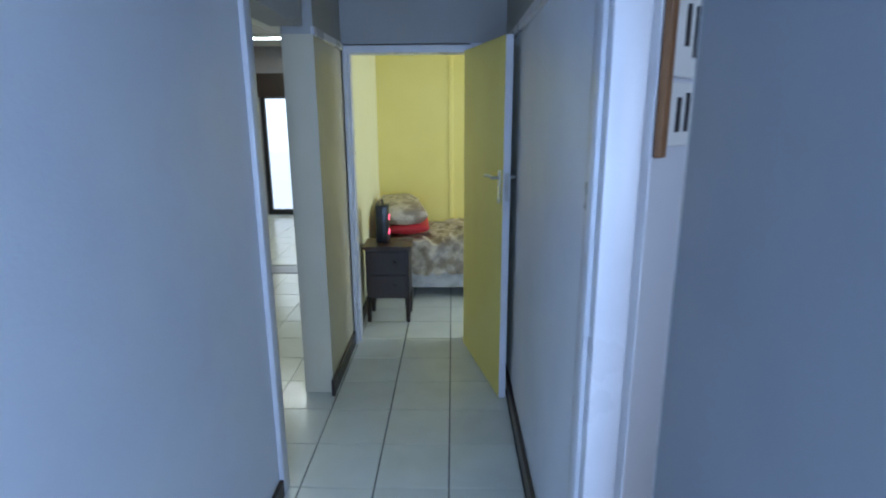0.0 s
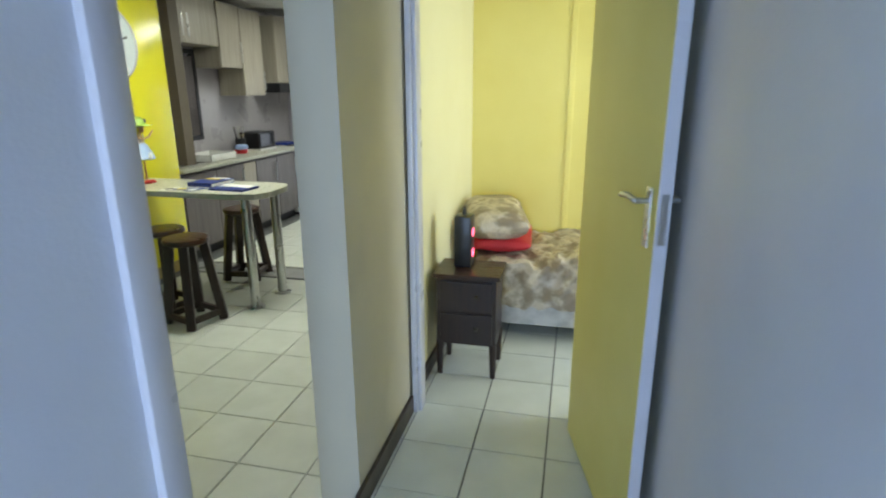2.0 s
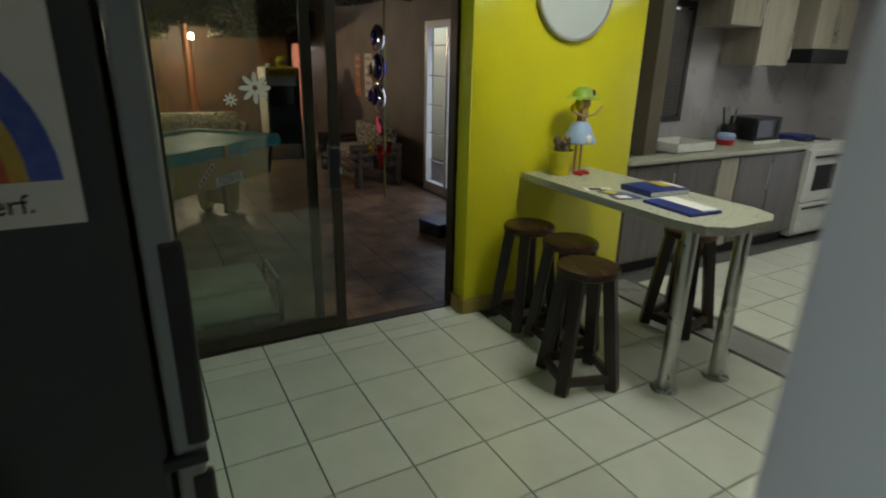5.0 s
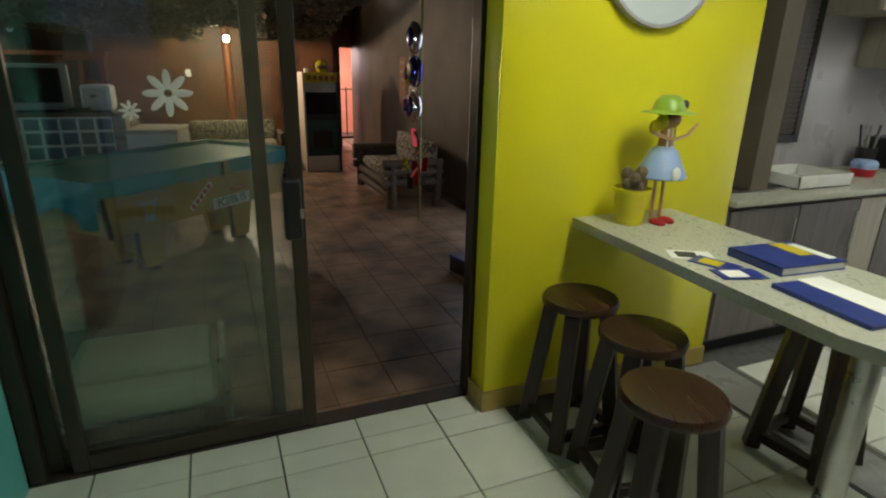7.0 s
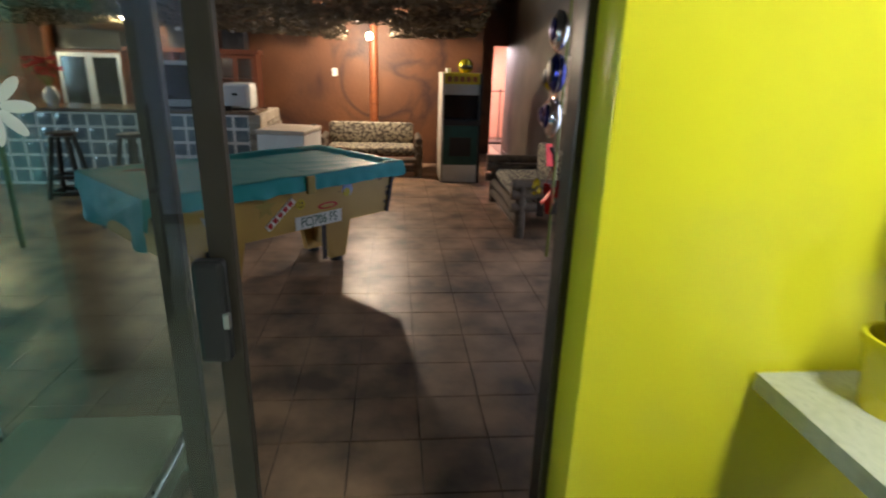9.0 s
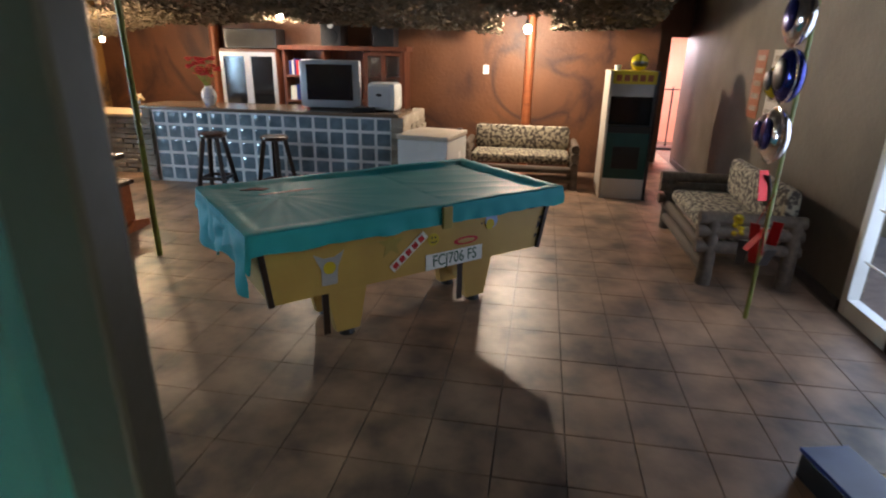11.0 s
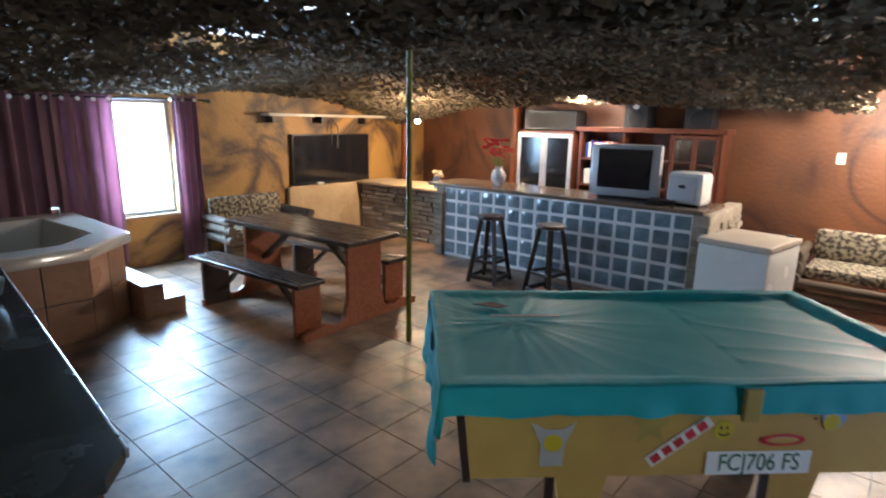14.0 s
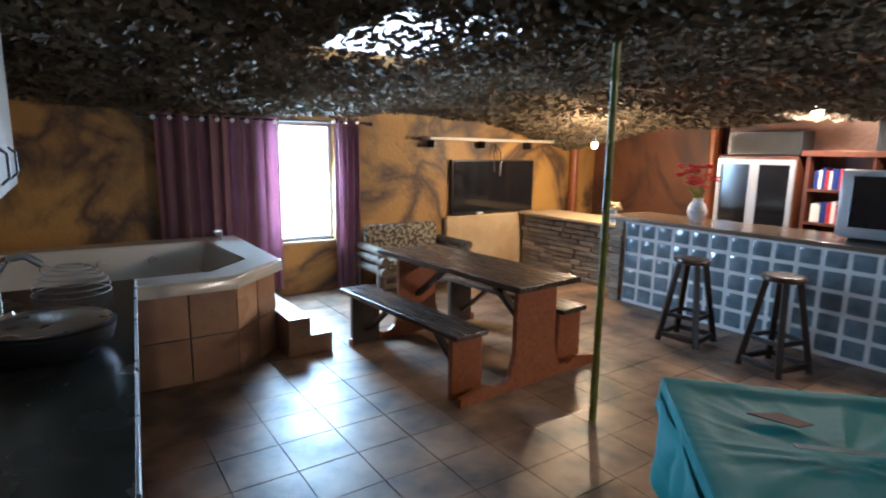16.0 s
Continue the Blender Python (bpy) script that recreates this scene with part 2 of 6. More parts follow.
LEAF_NET.node_tree.nodes["Principled BSDF"].inputs["Specular IOR Level"].default_value = 0.25
COVER.node_tree.nodes["Principled BSDF"].inputs["Specular IOR Level"].default_value = 0.25
PLUM_WOOD = wood("dark_maroon_wood", (0.045, 0.012, 0.015), (0.025, 0.008, 0.01), 2, 0.3)
LAMINATE = wood("orange_laminate_floor", (0.4, 0.19, 0.09), (0.3, 0.14, 0.06), 0, 0.3)
PAPER = mat("paper", (0.8, 0.8, 0.78), (0.74, 0.74, 0.7), 0.6, 10, 0.02, 60)
INK = mat("dark_ink", (0.03, 0.03, 0.035), None, 0.6, 10, 0)
BLUE = mat("blue_print", (0.02, 0.04, 0.22), (0.015, 0.03, 0.17), 0.35, 8, 0)
SAGE = mat("sage_canvas", (0.46, 0.47, 0.36), (0.38, 0.39, 0.29), 0.85, 5, 0.15, 120)
TAPE = mat("clear_tape", (0.45, 0.6, 0.6), (0.35, 0.5, 0.5), 0.12, 40, 0.3, 60)
CRAYON_BLUE = mat("blue_crayon", (0.05, 0.09, 0.4), (0.1, 0.15, 0.5), 0.7, 60, 0.1, 200)
CRAYON_OCHRE = mat("ochre_crayon", (0.5, 0.33, 0.05), (0.6, 0.42, 0.1), 0.7, 60, 0.1, 200)
CRAYON_RED = mat("red_crayon", (0.5, 0.09, 0.04), (0.58, 0.16, 0.07), 0.7, 60, 0.1, 200)
CRAYON_GREEN = mat("green_crayon", (0.3, 0.36, 0.1), (0.4, 0.43, 0.17), 0.7, 40, 0.1, 200)
GREEN = mat("olive_green_cloth", (0.14, 0.2, 0.02), (0.1, 0.15, 0.015), 0.7, 8, 0.1, 90)
LIME = mat("lime_paint", (0.3, 0.45, 0.06), (0.25, 0.4, 0.05), 0.35, 8, 0.02)
POT_Y = mat("yellow_glaze", (0.7, 0.62, 0.02), (0.62, 0.52, 0.02), 0.25, 8, 0.02)
SKIN = mat("tan_paint", (0.55, 0.32, 0.17), (0.5, 0.28, 0.14), 0.5, 8, 0)
PALE_BLUE = mat("pale_blue_paint", (0.3, 0.42, 0.68), (0.26, 0.37, 0.6), 0.4, 8, 0.02)
FOIL = mat("silver_foil", (0.75, 0.75, 0.78), (0.6, 0.6, 0.64), 0.1, 9, 0.4, 12, metal=1.0)
FOIL_BLUE = mat("blue_foil", (0.05, 0.06, 0.3), (0.03, 0.03, 0.14), 0.12, 6, 0.4, 12, metal=0.8)
FOIL_YEL = mat("yellow_foil", (0.6, 0.5, 0.03), (0.5, 0.4, 0.02), 0.15, 6, 0.4, 12, metal=0.6)
FOIL_RED = mat("red_foil", (0.5, 0.02, 0.02), (0.4, 0.01, 0.01), 0.2, 6, 0.3, 12, metal=0.4)
CREAM = mat("cream_cabinet_paint", (0.55, 0.48, 0.4), (0.48, 0.42, 0.34), 0.4, 6, 0.03)
TEAL_DARK = mat("dark_teal_panel", (0.02, 0.09, 0.08), (0.015, 0.065, 0.06), 0.35, 8, 0.03)
YELLOW_SIGN = mat("yellow_sign", (0.6, 0.46, 0.02), (0.5, 0.38, 0.02), 0.4, 8, 0)
PINK = mat("salmon_wall", (0.72, 0.36, 0.25), (0.66, 0.31, 0.21), 0.6, 2, 0.05)
PANE = clear("clear_pane")
SMOKE = clear("door_glass", (0.93, 0.98, 0.96), 0.0, 0.94)
BLOCK = mat("glass_block", (0.22, 0.28, 0.32), (0.1, 0.14, 0.17), 0.06, 9, 0.45, 9, placed=True)
MORTAR = mat("white_mortar", (0.75, 0.75, 0.75), (0.66, 0.66, 0.66), 0.7, 12, 0.1)
BULB = glow("lit_bulb", (1.0, 0.8, 0.55), 60)
TUBE = glow("lit_tube", (0.95, 1.0, 0.95), 6)
OUTSIDE = glow("bright_outdoors", (0.93, 1.0, 0.97), 3.2)
LED = glow("red_led", (1.0, 0.1, 0.2), 3)

# ---- building helpers ----


def bm_box(bm, c, s, rz=0.0, bevel=0.0, m=None):
    """A box of size s centred at c, turned rz degrees about z, with rounded edges."""
    r = bmesh.ops.create_cube(bm, size=1.0)
    vs = r["verts"]
    bmesh.ops.scale(bm, vec=s, verts=vs)
    if bevel:
        es = list({e for v in vs for e in v.link_edges})
        out = bmesh.ops.bevel(bm, geom=es, offset=min(bevel, min(s) * 0.45), segments=2, affect="EDGES", profile=0.5)
        vs = list({v for f in out["faces"] for v in f.verts} | {v for v in vs if v.is_valid})
    bmesh.ops.transform(bm, matrix=(m or Matrix()) @ pose(*c, 0, 0, rz), verts=vs)
    return bm


def bm_cone(bm, a, b, r0, r1, n=16):
    """A round bar from a to b."""
    a, b = Vector(a), Vector(b)
    d = b - a
    r = bmesh.ops.create_cone(bm, cap_ends=True, segments=n, radius1=r0, radius2=r1, depth=d.length)
    turn = Vector((0, 0, 1)).rotation_difference(d.normalized()).to_matrix().to_4x4()
    bmesh.ops.transform(bm, matrix=Matrix.Translation((a + b) / 2) @ turn, verts=r["verts"])
    return bm


def bm_beam(bm, a, b, w, d, bevel=0.004):
    """A square bar from a to b."""
    a, b = Vector(a), Vector(b)
    v = b - a
    q = v.to_track_quat("Z", "Y").to_matrix().to_4x4()
    return bm_box(bm, (0, 0, 0), (w, d, v.length), 0, bevel, Matrix.Translation((a + b) / 2) @ q)


def bm_ball(bm, c, s, n=16, m=None):
    r = bmesh.ops.create_uvsphere(bm, u_segments=n, v_segments=max(6, n // 2), radius=1.0)
    bmesh.ops.transform(bm, matrix=(m or Matrix()) @ Matrix.LocRotScale(c, None, s), verts=r["verts"])
    return bm


def bm_lathe(bm, profile, c, n=28, caps=True):
    """A turned shape from (radius, height) pairs."""
    rings = []
    for r, z in profile:
        rings.append([bm.verts.new((c[0] + r * math.cos(i * math.tau / n), c[1] + r * math.sin(i * math.tau / n), c[2] + z)) for i in range(n)])
    for p, q in zip(rings, rings[1:]):
        for i in range(n):
            bm.faces.new((p[i], p[(i + 1) % n], q[(i + 1) % n], q[i]))
    if caps and profile[0][0] > 1e-4:
        bm.faces.new(rings[0][::-1])
    if caps and profile[-1][0] > 1e-4:
        bm.faces.new(rings[-1])
    return bm


def bm_prism(bm, pts, z0, z1, m=None):
    """A flat outline pulled up from z0 to z1."""
    lo = [bm.verts.new((x, y, z0)) for x, y in pts]
    hi = [bm.verts.new((x, y, z1)) for x, y in pts]
    fs = [bm.faces.new(lo[::-1]), bm.faces.new(hi)]
    k = len(pts)
    fs += [bm.faces.new((lo[i], lo[(i + 1) % k], hi[(i + 1) % k], hi[i])) for i in range(k)]
    if m:
        bmesh.ops.transform(bm, matrix=m, verts=lo + hi)
    return bm


def bm_tube(bm, pts, r, n=8):
    """A bent round tube through the points."""
    for a, b in zip(pts, pts[1:]):
        bm_cone(bm, a, b, r, r, n)
    for p in pts[1:-1]:
        bm_ball(bm, p, (r, r, r), n)
    return bm


def mesh_of(name, bm, material, smooth=False):
    me = bpy.data.meshes.new(name)
    bmesh.ops.recalc_face_normals(bm, faces=bm.faces)
    bm.to_mesh(me)
    bm.free()
    me.materials.append(material)
    if smooth:
        me.polygons.foreach_set("use_smooth", [True] * len(me.polygons))
        me.set_sharp_from_angle(angle=radians(40))
    return me


def part(name, bm, material, parent, label="", smooth=False):
    ob = new(name, mesh_of(name, bm, material, smooth))
    ob.parent = parent
    if label:
        ob["label"] = label
    return ob


def thing(name, label, category, at=(0, 0, 0), rz=0.0, group=""):
    ob = new(name)
    ob.empty_display_size = 0.1
    ob.matrix_world = pose(*at, 0, 0, rz)
    return tagged(ob, label, category, group)


def structure(name, bm, material, label="", smooth=False):
    return tagged(new(name, mesh_of(name, bm, material, smooth)), label, "", "", "structure")


def boxes(*bs, bevel=0.0):
    """A mesh of boxes given by their lowest and highest corners."""
    bm = bmesh.new()
    for x0, x1, y0, y1, z0, z1 in bs:
        bm_box(bm, ((x0 + x1) / 2, (y0 + y1) / 2, (z0 + z1) / 2), (abs(x1 - x0), abs(y1 - y0), abs(z1 - z0)), 0, bevel)
    return bm


def B():
    return bmesh.new()


def writing(name, text, size, material, m, parent, depth=0.001):
    """Raised letters in the built-in font, lying in the plane of m."""
    cu = bpy.data.curves.new(name, "FONT")
    cu.body, cu.size, cu.extrude, cu.align_x, cu.align_y = text, size, depth, "CENTER", "CENTER"
    tmp = bpy.data.objects.new(name, cu)
    scene.collection.objects.link(tmp)
    dg = bpy.context.evaluated_depsgraph_get()
    me = bpy.data.meshes.new_from_object(tmp.evaluated_get(dg))
    bpy.data.objects.remove(tmp)
    me.materials.clear()
    me.materials.append(material)
    ob = new(name, me)
    ob.parent = parent
    ob.matrix_basis = m
    return ob


G = -0.1  # floor of the games room
H = 2.6  # ceilings of the house

# ---- structure: hall ----
structure("wall_hall_left", boxes((-0.9, -0.74, -1.5, 2.26, 0, H)), WHITE_WALL, "pale blue-white painted hall wall")
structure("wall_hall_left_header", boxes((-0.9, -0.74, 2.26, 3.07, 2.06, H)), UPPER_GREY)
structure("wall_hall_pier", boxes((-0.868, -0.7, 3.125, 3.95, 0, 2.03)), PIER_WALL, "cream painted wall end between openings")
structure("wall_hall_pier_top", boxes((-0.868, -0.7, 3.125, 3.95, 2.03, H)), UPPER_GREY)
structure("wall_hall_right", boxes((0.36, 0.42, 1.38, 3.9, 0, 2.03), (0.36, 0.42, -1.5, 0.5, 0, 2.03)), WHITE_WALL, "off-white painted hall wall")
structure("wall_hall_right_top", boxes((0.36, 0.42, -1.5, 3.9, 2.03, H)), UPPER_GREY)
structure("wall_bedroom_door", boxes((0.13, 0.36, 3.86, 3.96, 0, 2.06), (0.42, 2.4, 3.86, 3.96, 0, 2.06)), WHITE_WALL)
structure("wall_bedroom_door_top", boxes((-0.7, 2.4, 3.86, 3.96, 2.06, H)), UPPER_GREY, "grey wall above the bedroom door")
structure("wall_entrance", boxes((-0.9, -0.72, -1.6, -1.5, 0, H), (0.36, 0.42, -1.6, -1.5, 0, H), (-0.72, 0.36, -1.6, -1.5, 2.4, H)), WHITE_WALL)
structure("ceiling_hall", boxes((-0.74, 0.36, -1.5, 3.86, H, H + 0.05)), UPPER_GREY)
bm = boxes((-0.745, -0.72, 2.2, 2.275, 0, 2.1), (-0.92, -0.745, 2.26, 2.285, 0, 2.1), (-0.69, -0.664, 3.83, 3.98, 0, 2.02), (-0.664, -0.645, 3.85, 3.93, 0, 2.0), bevel=0.006)
structure("trim_door_jambs", bm, TRIM, "cream gloss-painted steel door jamb", True)
structure("trim_bedroom_door_head", boxes((-0.69, 0.17, 3.835, 3.98, 2.0, 2.05), bevel=0.006), TRIM, "cream painted door head")
structure("trim_bedroom_door_right_jamb", boxes((0.108, 0.15, 3.835, 3.98, 0, 2.0), bevel=0.006), TRIM)
structure("trim_picture_rail", boxes((-0.7, -0.68, 3.07, 3.83, 2.02, 2.06), (0.335, 0.36, 1.4, 3.83, 2.02, 2.06), bevel=0.004), TRIM)
structure("trim_side_door_frame", boxes((0.34, 0.4, 1.38, 1.46, 0, 2.1), (0.35, 0.43, 1.33, 1.38, 0, 2.06), (0.35, 0.43, 0.5, 0.54, 0, 2.06), (0.34, 0.43, 0.5, 1.46, 2.03, 2.1), bevel=0.006), TRIM, "lilac-white gloss door frame", True)
structure("baseboard_hall_left", boxes((-0.7, -0.682, 3.07, 3.83, 0, 0.1), (-0.74, -0.722, 1.2, 2.2, 0, 0.08), bevel=0.004), SKIRT, "dark brown skirting")
structure("baseboard_hall_right", boxes((0.34, 0.36, 1.46, 3.83, 0, 0.09), bevel=0.004), SKIRT, "dark brown skirting")

# ---- structure: bedroom and side room ----
structure("wall_bedroom_left", boxes((-0.868, -0.72, 3.95, 5.75, 0, H)), CREAM_YELLOW, "pale cream-yellow bedroom wall")
structure("wall_bedroom_back", boxes((-0.72, 2.4, 5.65, 5.75, 0, H)), YELLOW_PALE, "bright yellow bedroom wall")
structure("trim_wall_joint", boxes((-0.02, 0.02, 5.64, 5.65, 0, H), bevel=0.003), YELLOW_PALE, "yellow cover strip on the wall joint")
structure("wall_bedroom_right", boxes((2.4, 2.5, 3.86, 5.75, 0, H)), YELLOW_PALE)
structure("ceiling_bedroom", boxes((-0.72, 2.4, 3.96, 5.65, H, H + 0.05)), CEILING_WHITE)
structure("baseboard_bedroom", boxes((-0.72, -0.703, 3.98, 5.65, 0, 0.09), (-0.703, 2.4, 5.632, 5.65, 0, 0.09), bevel=0.003), SKIRT)
structure("wall_side_room", boxes((2.0, 2.1, -0.9, 3.86, 0, H), (0.42, 2.0, -1.0, -0.9, 0, H), (0.42, 2.0, 2.7, 2.8, 0, H)), WHITE_WALL)
structure("ceiling_side_room", boxes((0.42, 2.0, -0.9, 2.7, H, H + 0.05)), CEILING_WHITE)
structure("floor_side_room", boxes((0.36, 2.0, -0.9, 2.7, -0.05, 0)), LAMINATE, "orange-brown laminate floor")

# ---- structure: kitchen ----
structure("wall_kitchen_south", boxes((-2.6, -0.9, 2.0, 2.1, 0, H), (-2.6, -2.5, 2.1, 2.66, 0, H)), KITCHEN_WALL)
structure("wall_kitchen_turquoise", boxes((-3.62, -2.5, 2.66, 2.72, 0, H)), TURQUOISE, "turquoise painted wall beside the sliding door")
structure("wall_kitchen_east", boxes((-0.868, -0.75, 3.95, 9.0, 0, H)), KITCHEN_WALL)
structure("wall_yellow", boxes((-3.62, -3.48, 4.5, 5.82, 0, H), bevel=0.006), YELLOW, "glossy bright yellow painted wall", True)
structure("wall_kitchen_header", boxes((-3.7, -3.48, 2.72, 4.5, 2.12, H)), YELLOW)
structure("wall_kitchen_window", boxes((-4.2, -4.06, 5.72, 5.84, 0, H), (-4.2, -4.06, 6.98, 9.0, 0, H), (-4.2, -4.06, 5.84, 6.98, 0, 1.1), (-4.2, -4.06, 5.84, 6.98, 2.02, H), (-4.06, -3.62, 5.72, 5.82, 0, H)), KITCHEN_WALL, "grey tiled kitchen wall")
structure("wall_kitchen_north", boxes((-4.06, -3.0, 9.0, 9.1, 0, H), (-2.2, -0.868, 9.0, 9.1, 0, H), (-3.0, -2.2, 9.0, 9.1, 1.9, H)), KITCHEN_WALL)
structure("ceiling_kitchen", boxes((-4.06, -0.868, 2.1, 9.0, H, H + 0.05), (-3.3, -0.9, 5.3, 5.34, H - 0.012, H), (-2.3, -2.26, 2.1, 9.0, H - 0.012, H)), CEILING_WHITE, "white ceiling boards with cover strips")
structure("baseboard_yellow_wall", boxes((-3.48, -3.464, 4.5, 5.82, 0, 0.1), (-3.62, -3.464, 4.484, 4.5, 0, 0.1), bevel=0.003), SKIRT_Y, "ochre tile skirting")

# ---- structure: games room ----
structure("wall_games_east", boxes((-3.72, -3.62, -2.9, 2.7, G, 2.6), (-3.72, -3.62, 4.528, 5.72, G, 2.6), (-4.3, -4.2, 5.72, 6.2, G, 2.6), (-4.2, -3.62, 5.62, 5.72, G, 2.6)), OCHRE)
structure("wall_games_south", boxes((-6.5, -3.62, -3.02, -2.87, G, 2.6), (-11.7, -7.24, -3.02, -2.87, G, 2.6), (-7.24, -6.5, -3.02, -2.87, G, 0.5), (-7.24, -6.5, -3.02, -2.87, 1.8, 2.6)), OCHRE, "ochre plaster painted like rock with dark veins")
structure("wall_games_west", boxes((-11.75, -11.6, -2.87, 5.5, G, 2.6)), ORANGE, "rust-orange plaster painted like rock")
structure("wall_passage", boxes((-12.8, -11.75, 5.4, 5.5, G, 2.6), (-12.85, -12.7, 5.5, 5.86, G, 2.6), (-12.85, -12.7, 6.38, 6.5, G, 2.6), (-12.85, -12.7, 5.86, 6.38, 1.78, 2.6)), ORANGE)
structure("wall_games_north", boxes((-12.85, -7.25, 6.12, 6.25, G, 2.6), (-6.1, -3.62, 6.12, 6.25, G, 2.6), (-7.25, -6.1, 6.12, 6.25, 1.98, 2.6)), KHAKI, "khaki-brown plaster wall")
structure("wall_far_room", boxes((-15.2, -15.1, 4.6, 7.4, G, 2.6), (-15.1, -12.85, 7.3, 7.4, G, 2.6), (-15.1, -12.85, 4.6, 4.7, G, 2.6)), PINK, "salmon painted wall of a far room")
structure("ceiling_far_room", boxes((-15.1, -12.85, 4.7, 7.3, 2.6, 2.65)), CEILING_WHITE)
bm = boxes((-12.85, -8.4, -3.02, -0.5, 2.6, 2.66), (-7.0, -3.62, -3.02, -0.5, 2.6, 2.66), (-12.85, -3.62, -0.5, 2.5, 2.6, 2.66), (-12.85, -11.4, 2.5, 3.1, 2.6, 2.66), (-9.4, -3.62, 2.5, 3.1, 2.6, 2.66), (-12.85, -3.62, 3.1, 5.6, 2.6, 2.66), (-8.6, -3.62, 5.6, 6.25, 2.6, 2.66), (-12.85, -10.8, 5.6, 6.25, 2.6, 2.66))
structure("ceiling_games_roof", bm, DARK_ROOF, "dark corrugated roof with gaps of daylight")
structure("baseboard_games_north", boxes((-12.7, -7.25, 6.1, 6.12, G, G + 0.08)), SKIRT)

# ---- floors: base sheets, their tiles are laid last ----
floor_house = structure("floor_house", boxes((-3.625, 2.4, -1.6, 5.72, -0.08, -0.008), (-4.2, 2.4, 5.72, 9.1, -0.08, -0.008)), GROUT, "glossy white ceramic floor tiles with dark joints")
floor_games = structure("floor_games", boxes((-15.2, -3.62, -3.02, 7.4, G - 0.08, G - 0.008)), GROUT_B, "mottled brown slate-look floor tiles")
structure("floor_step", boxes((-3.72, -3.625, 2.7, 4.5, G - 0.05, 0.004), bevel=0.004), SKIRT, "dark aluminium threshold of the sliding door")

# ---- hall things ----


def door_leaf(name, label, hinge, rz, width, height, face, handle_z, handle_far=True):
    """A flush door standing on its hinge line, turned rz degrees from +x."""
    d = thing(name, label, "door", (hinge[0], hinge[1], 0.012), rz)
    part("leaf", boxes((0, width, -0.02, 0.02, 0, height), bevel=0.003), face, d)
    part("leaf_edge", boxes((width - 0.004, width + 0.002, -0.0195, 0.0195, 0.002, height - 0.002)), TRIM, d, "cream painted door edge")
    hx = width - 0.06 if handle_far else 0.06
    for s in (-1, 1):
        b = boxes((hx - 0.02, hx + 0.02, s * 0.02, s * 0.026, handle_z - 0.12, handle_z + 0.06), bevel=0.003)
        plate = part("handle_plate", b, STEEL, d, "chrome handle plate")
        b = B()
        bm_cone(b, (hx, s * 0.026, handle_z + 0.02), (hx, s * 0.065, handle_z + 0.02), 0.009, 0.009, 12)
        bm_tube(b, [(hx, s * 0.062, handle_z + 0.02), (hx - 0.06, s * 0.066, handle_z + 0.026), (hx - 0.12, s * 0.064, handle_z + 0.018)], 0.009, 10)
        part("lever", b, STEEL, plate, "", True)
    b = boxes((width + 0.002, width + 0.004, -0.011, 0.011, handle_z - 0.1, handle_z + 0.05))
    part("lock_plate", b, STEEL, d)
    return d


bed_door = door_leaf("bedroom_door", "open pale yellow flush door with cream edge", (0.112, 3.84), -76.5, 0.82, 2.0, YELLOW_PALE, 1.26)
side_door = door_leaf("side_door", "open white flush door with a hanging sign", (0.45, 1.385), 45, 0.72, 2.02, WHITE_WALL, 1.0)
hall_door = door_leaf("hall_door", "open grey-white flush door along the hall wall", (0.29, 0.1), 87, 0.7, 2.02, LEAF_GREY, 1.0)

sign = thing("hanging_sign", "white wooden sign with painted letters in a brown frame", "sign", (0.575, 1.478, 1.76), 45)
part("board", boxes((-0.1, 0.12, -0.012, 0, -0.04, 0.2), bevel=0.004), PAPER, sign)
part("frame", boxes((-0.135, -0.11, -0.02, 0.0, -0.2, 0.22), bevel=0.003), wood("frame_wood", (0.28, 0.15, 0.07), (0.2, 0.1, 0.05), 2), sign)
part("board", boxes((-0.1, 0.12, -0.012, 0, -0.18, -0.05), bevel=0.004), PAPER, sign)
for x, z, h in ((-0.06, 0.02, 0.08), (-0.02, 0.0, 0.1), (0.02, 0.0, 0.12), (0.06, 0.0, 0.1), (-0.07, -0.15, 0.07), (-0.03, -0.15, 0.08), (0.01, -0.14, 0.06), (0.05, -0.15, 0.07)):
    part("printed_bar", boxes((x, x + 0.015, -0.016, -0.012, z, z + h)), INK, sign)
sign.scale = (1.15, 1, 1.1)
part("red_mark", boxes((-0.07, -0.03, -0.016, -0.012, 0.11, 0.14)), RED, sign)
part("blue_mark", boxes((-0.06, 0.0, -0.0165, -0.012, 0.145, 0.18)), TURQUOISE, sign)

wardrobe = thing("wardrobe", "dark maroon wooden wardrobe in the side room", "wardrobe", (1.55, 1.0, 0))
part("body", boxes((0, 0.42, -1.3, 1.5, 0.06, 2.3), bevel=0.004), PLUM_WOOD, wardrobe)
for i in range(4):
    dd = part("door", boxes((-0.02, -0.002, -1.29 + i * 0.7, -0.61 + i * 0.7, 0.08, 2.28), bevel=0.004), PLUM_WOOD, wardrobe)
    part("handle", boxes((-0.04, -0.02, -0.66 + i * 0.7, -0.645 + i * 0.7, 1.0, 1.12), bevel=0.003), STEEL, dd)
part("plinth", boxes((0.03, 0.42, -1.28, 1.48, 0, 0.06)), PLUM_WOOD, wardrobe)

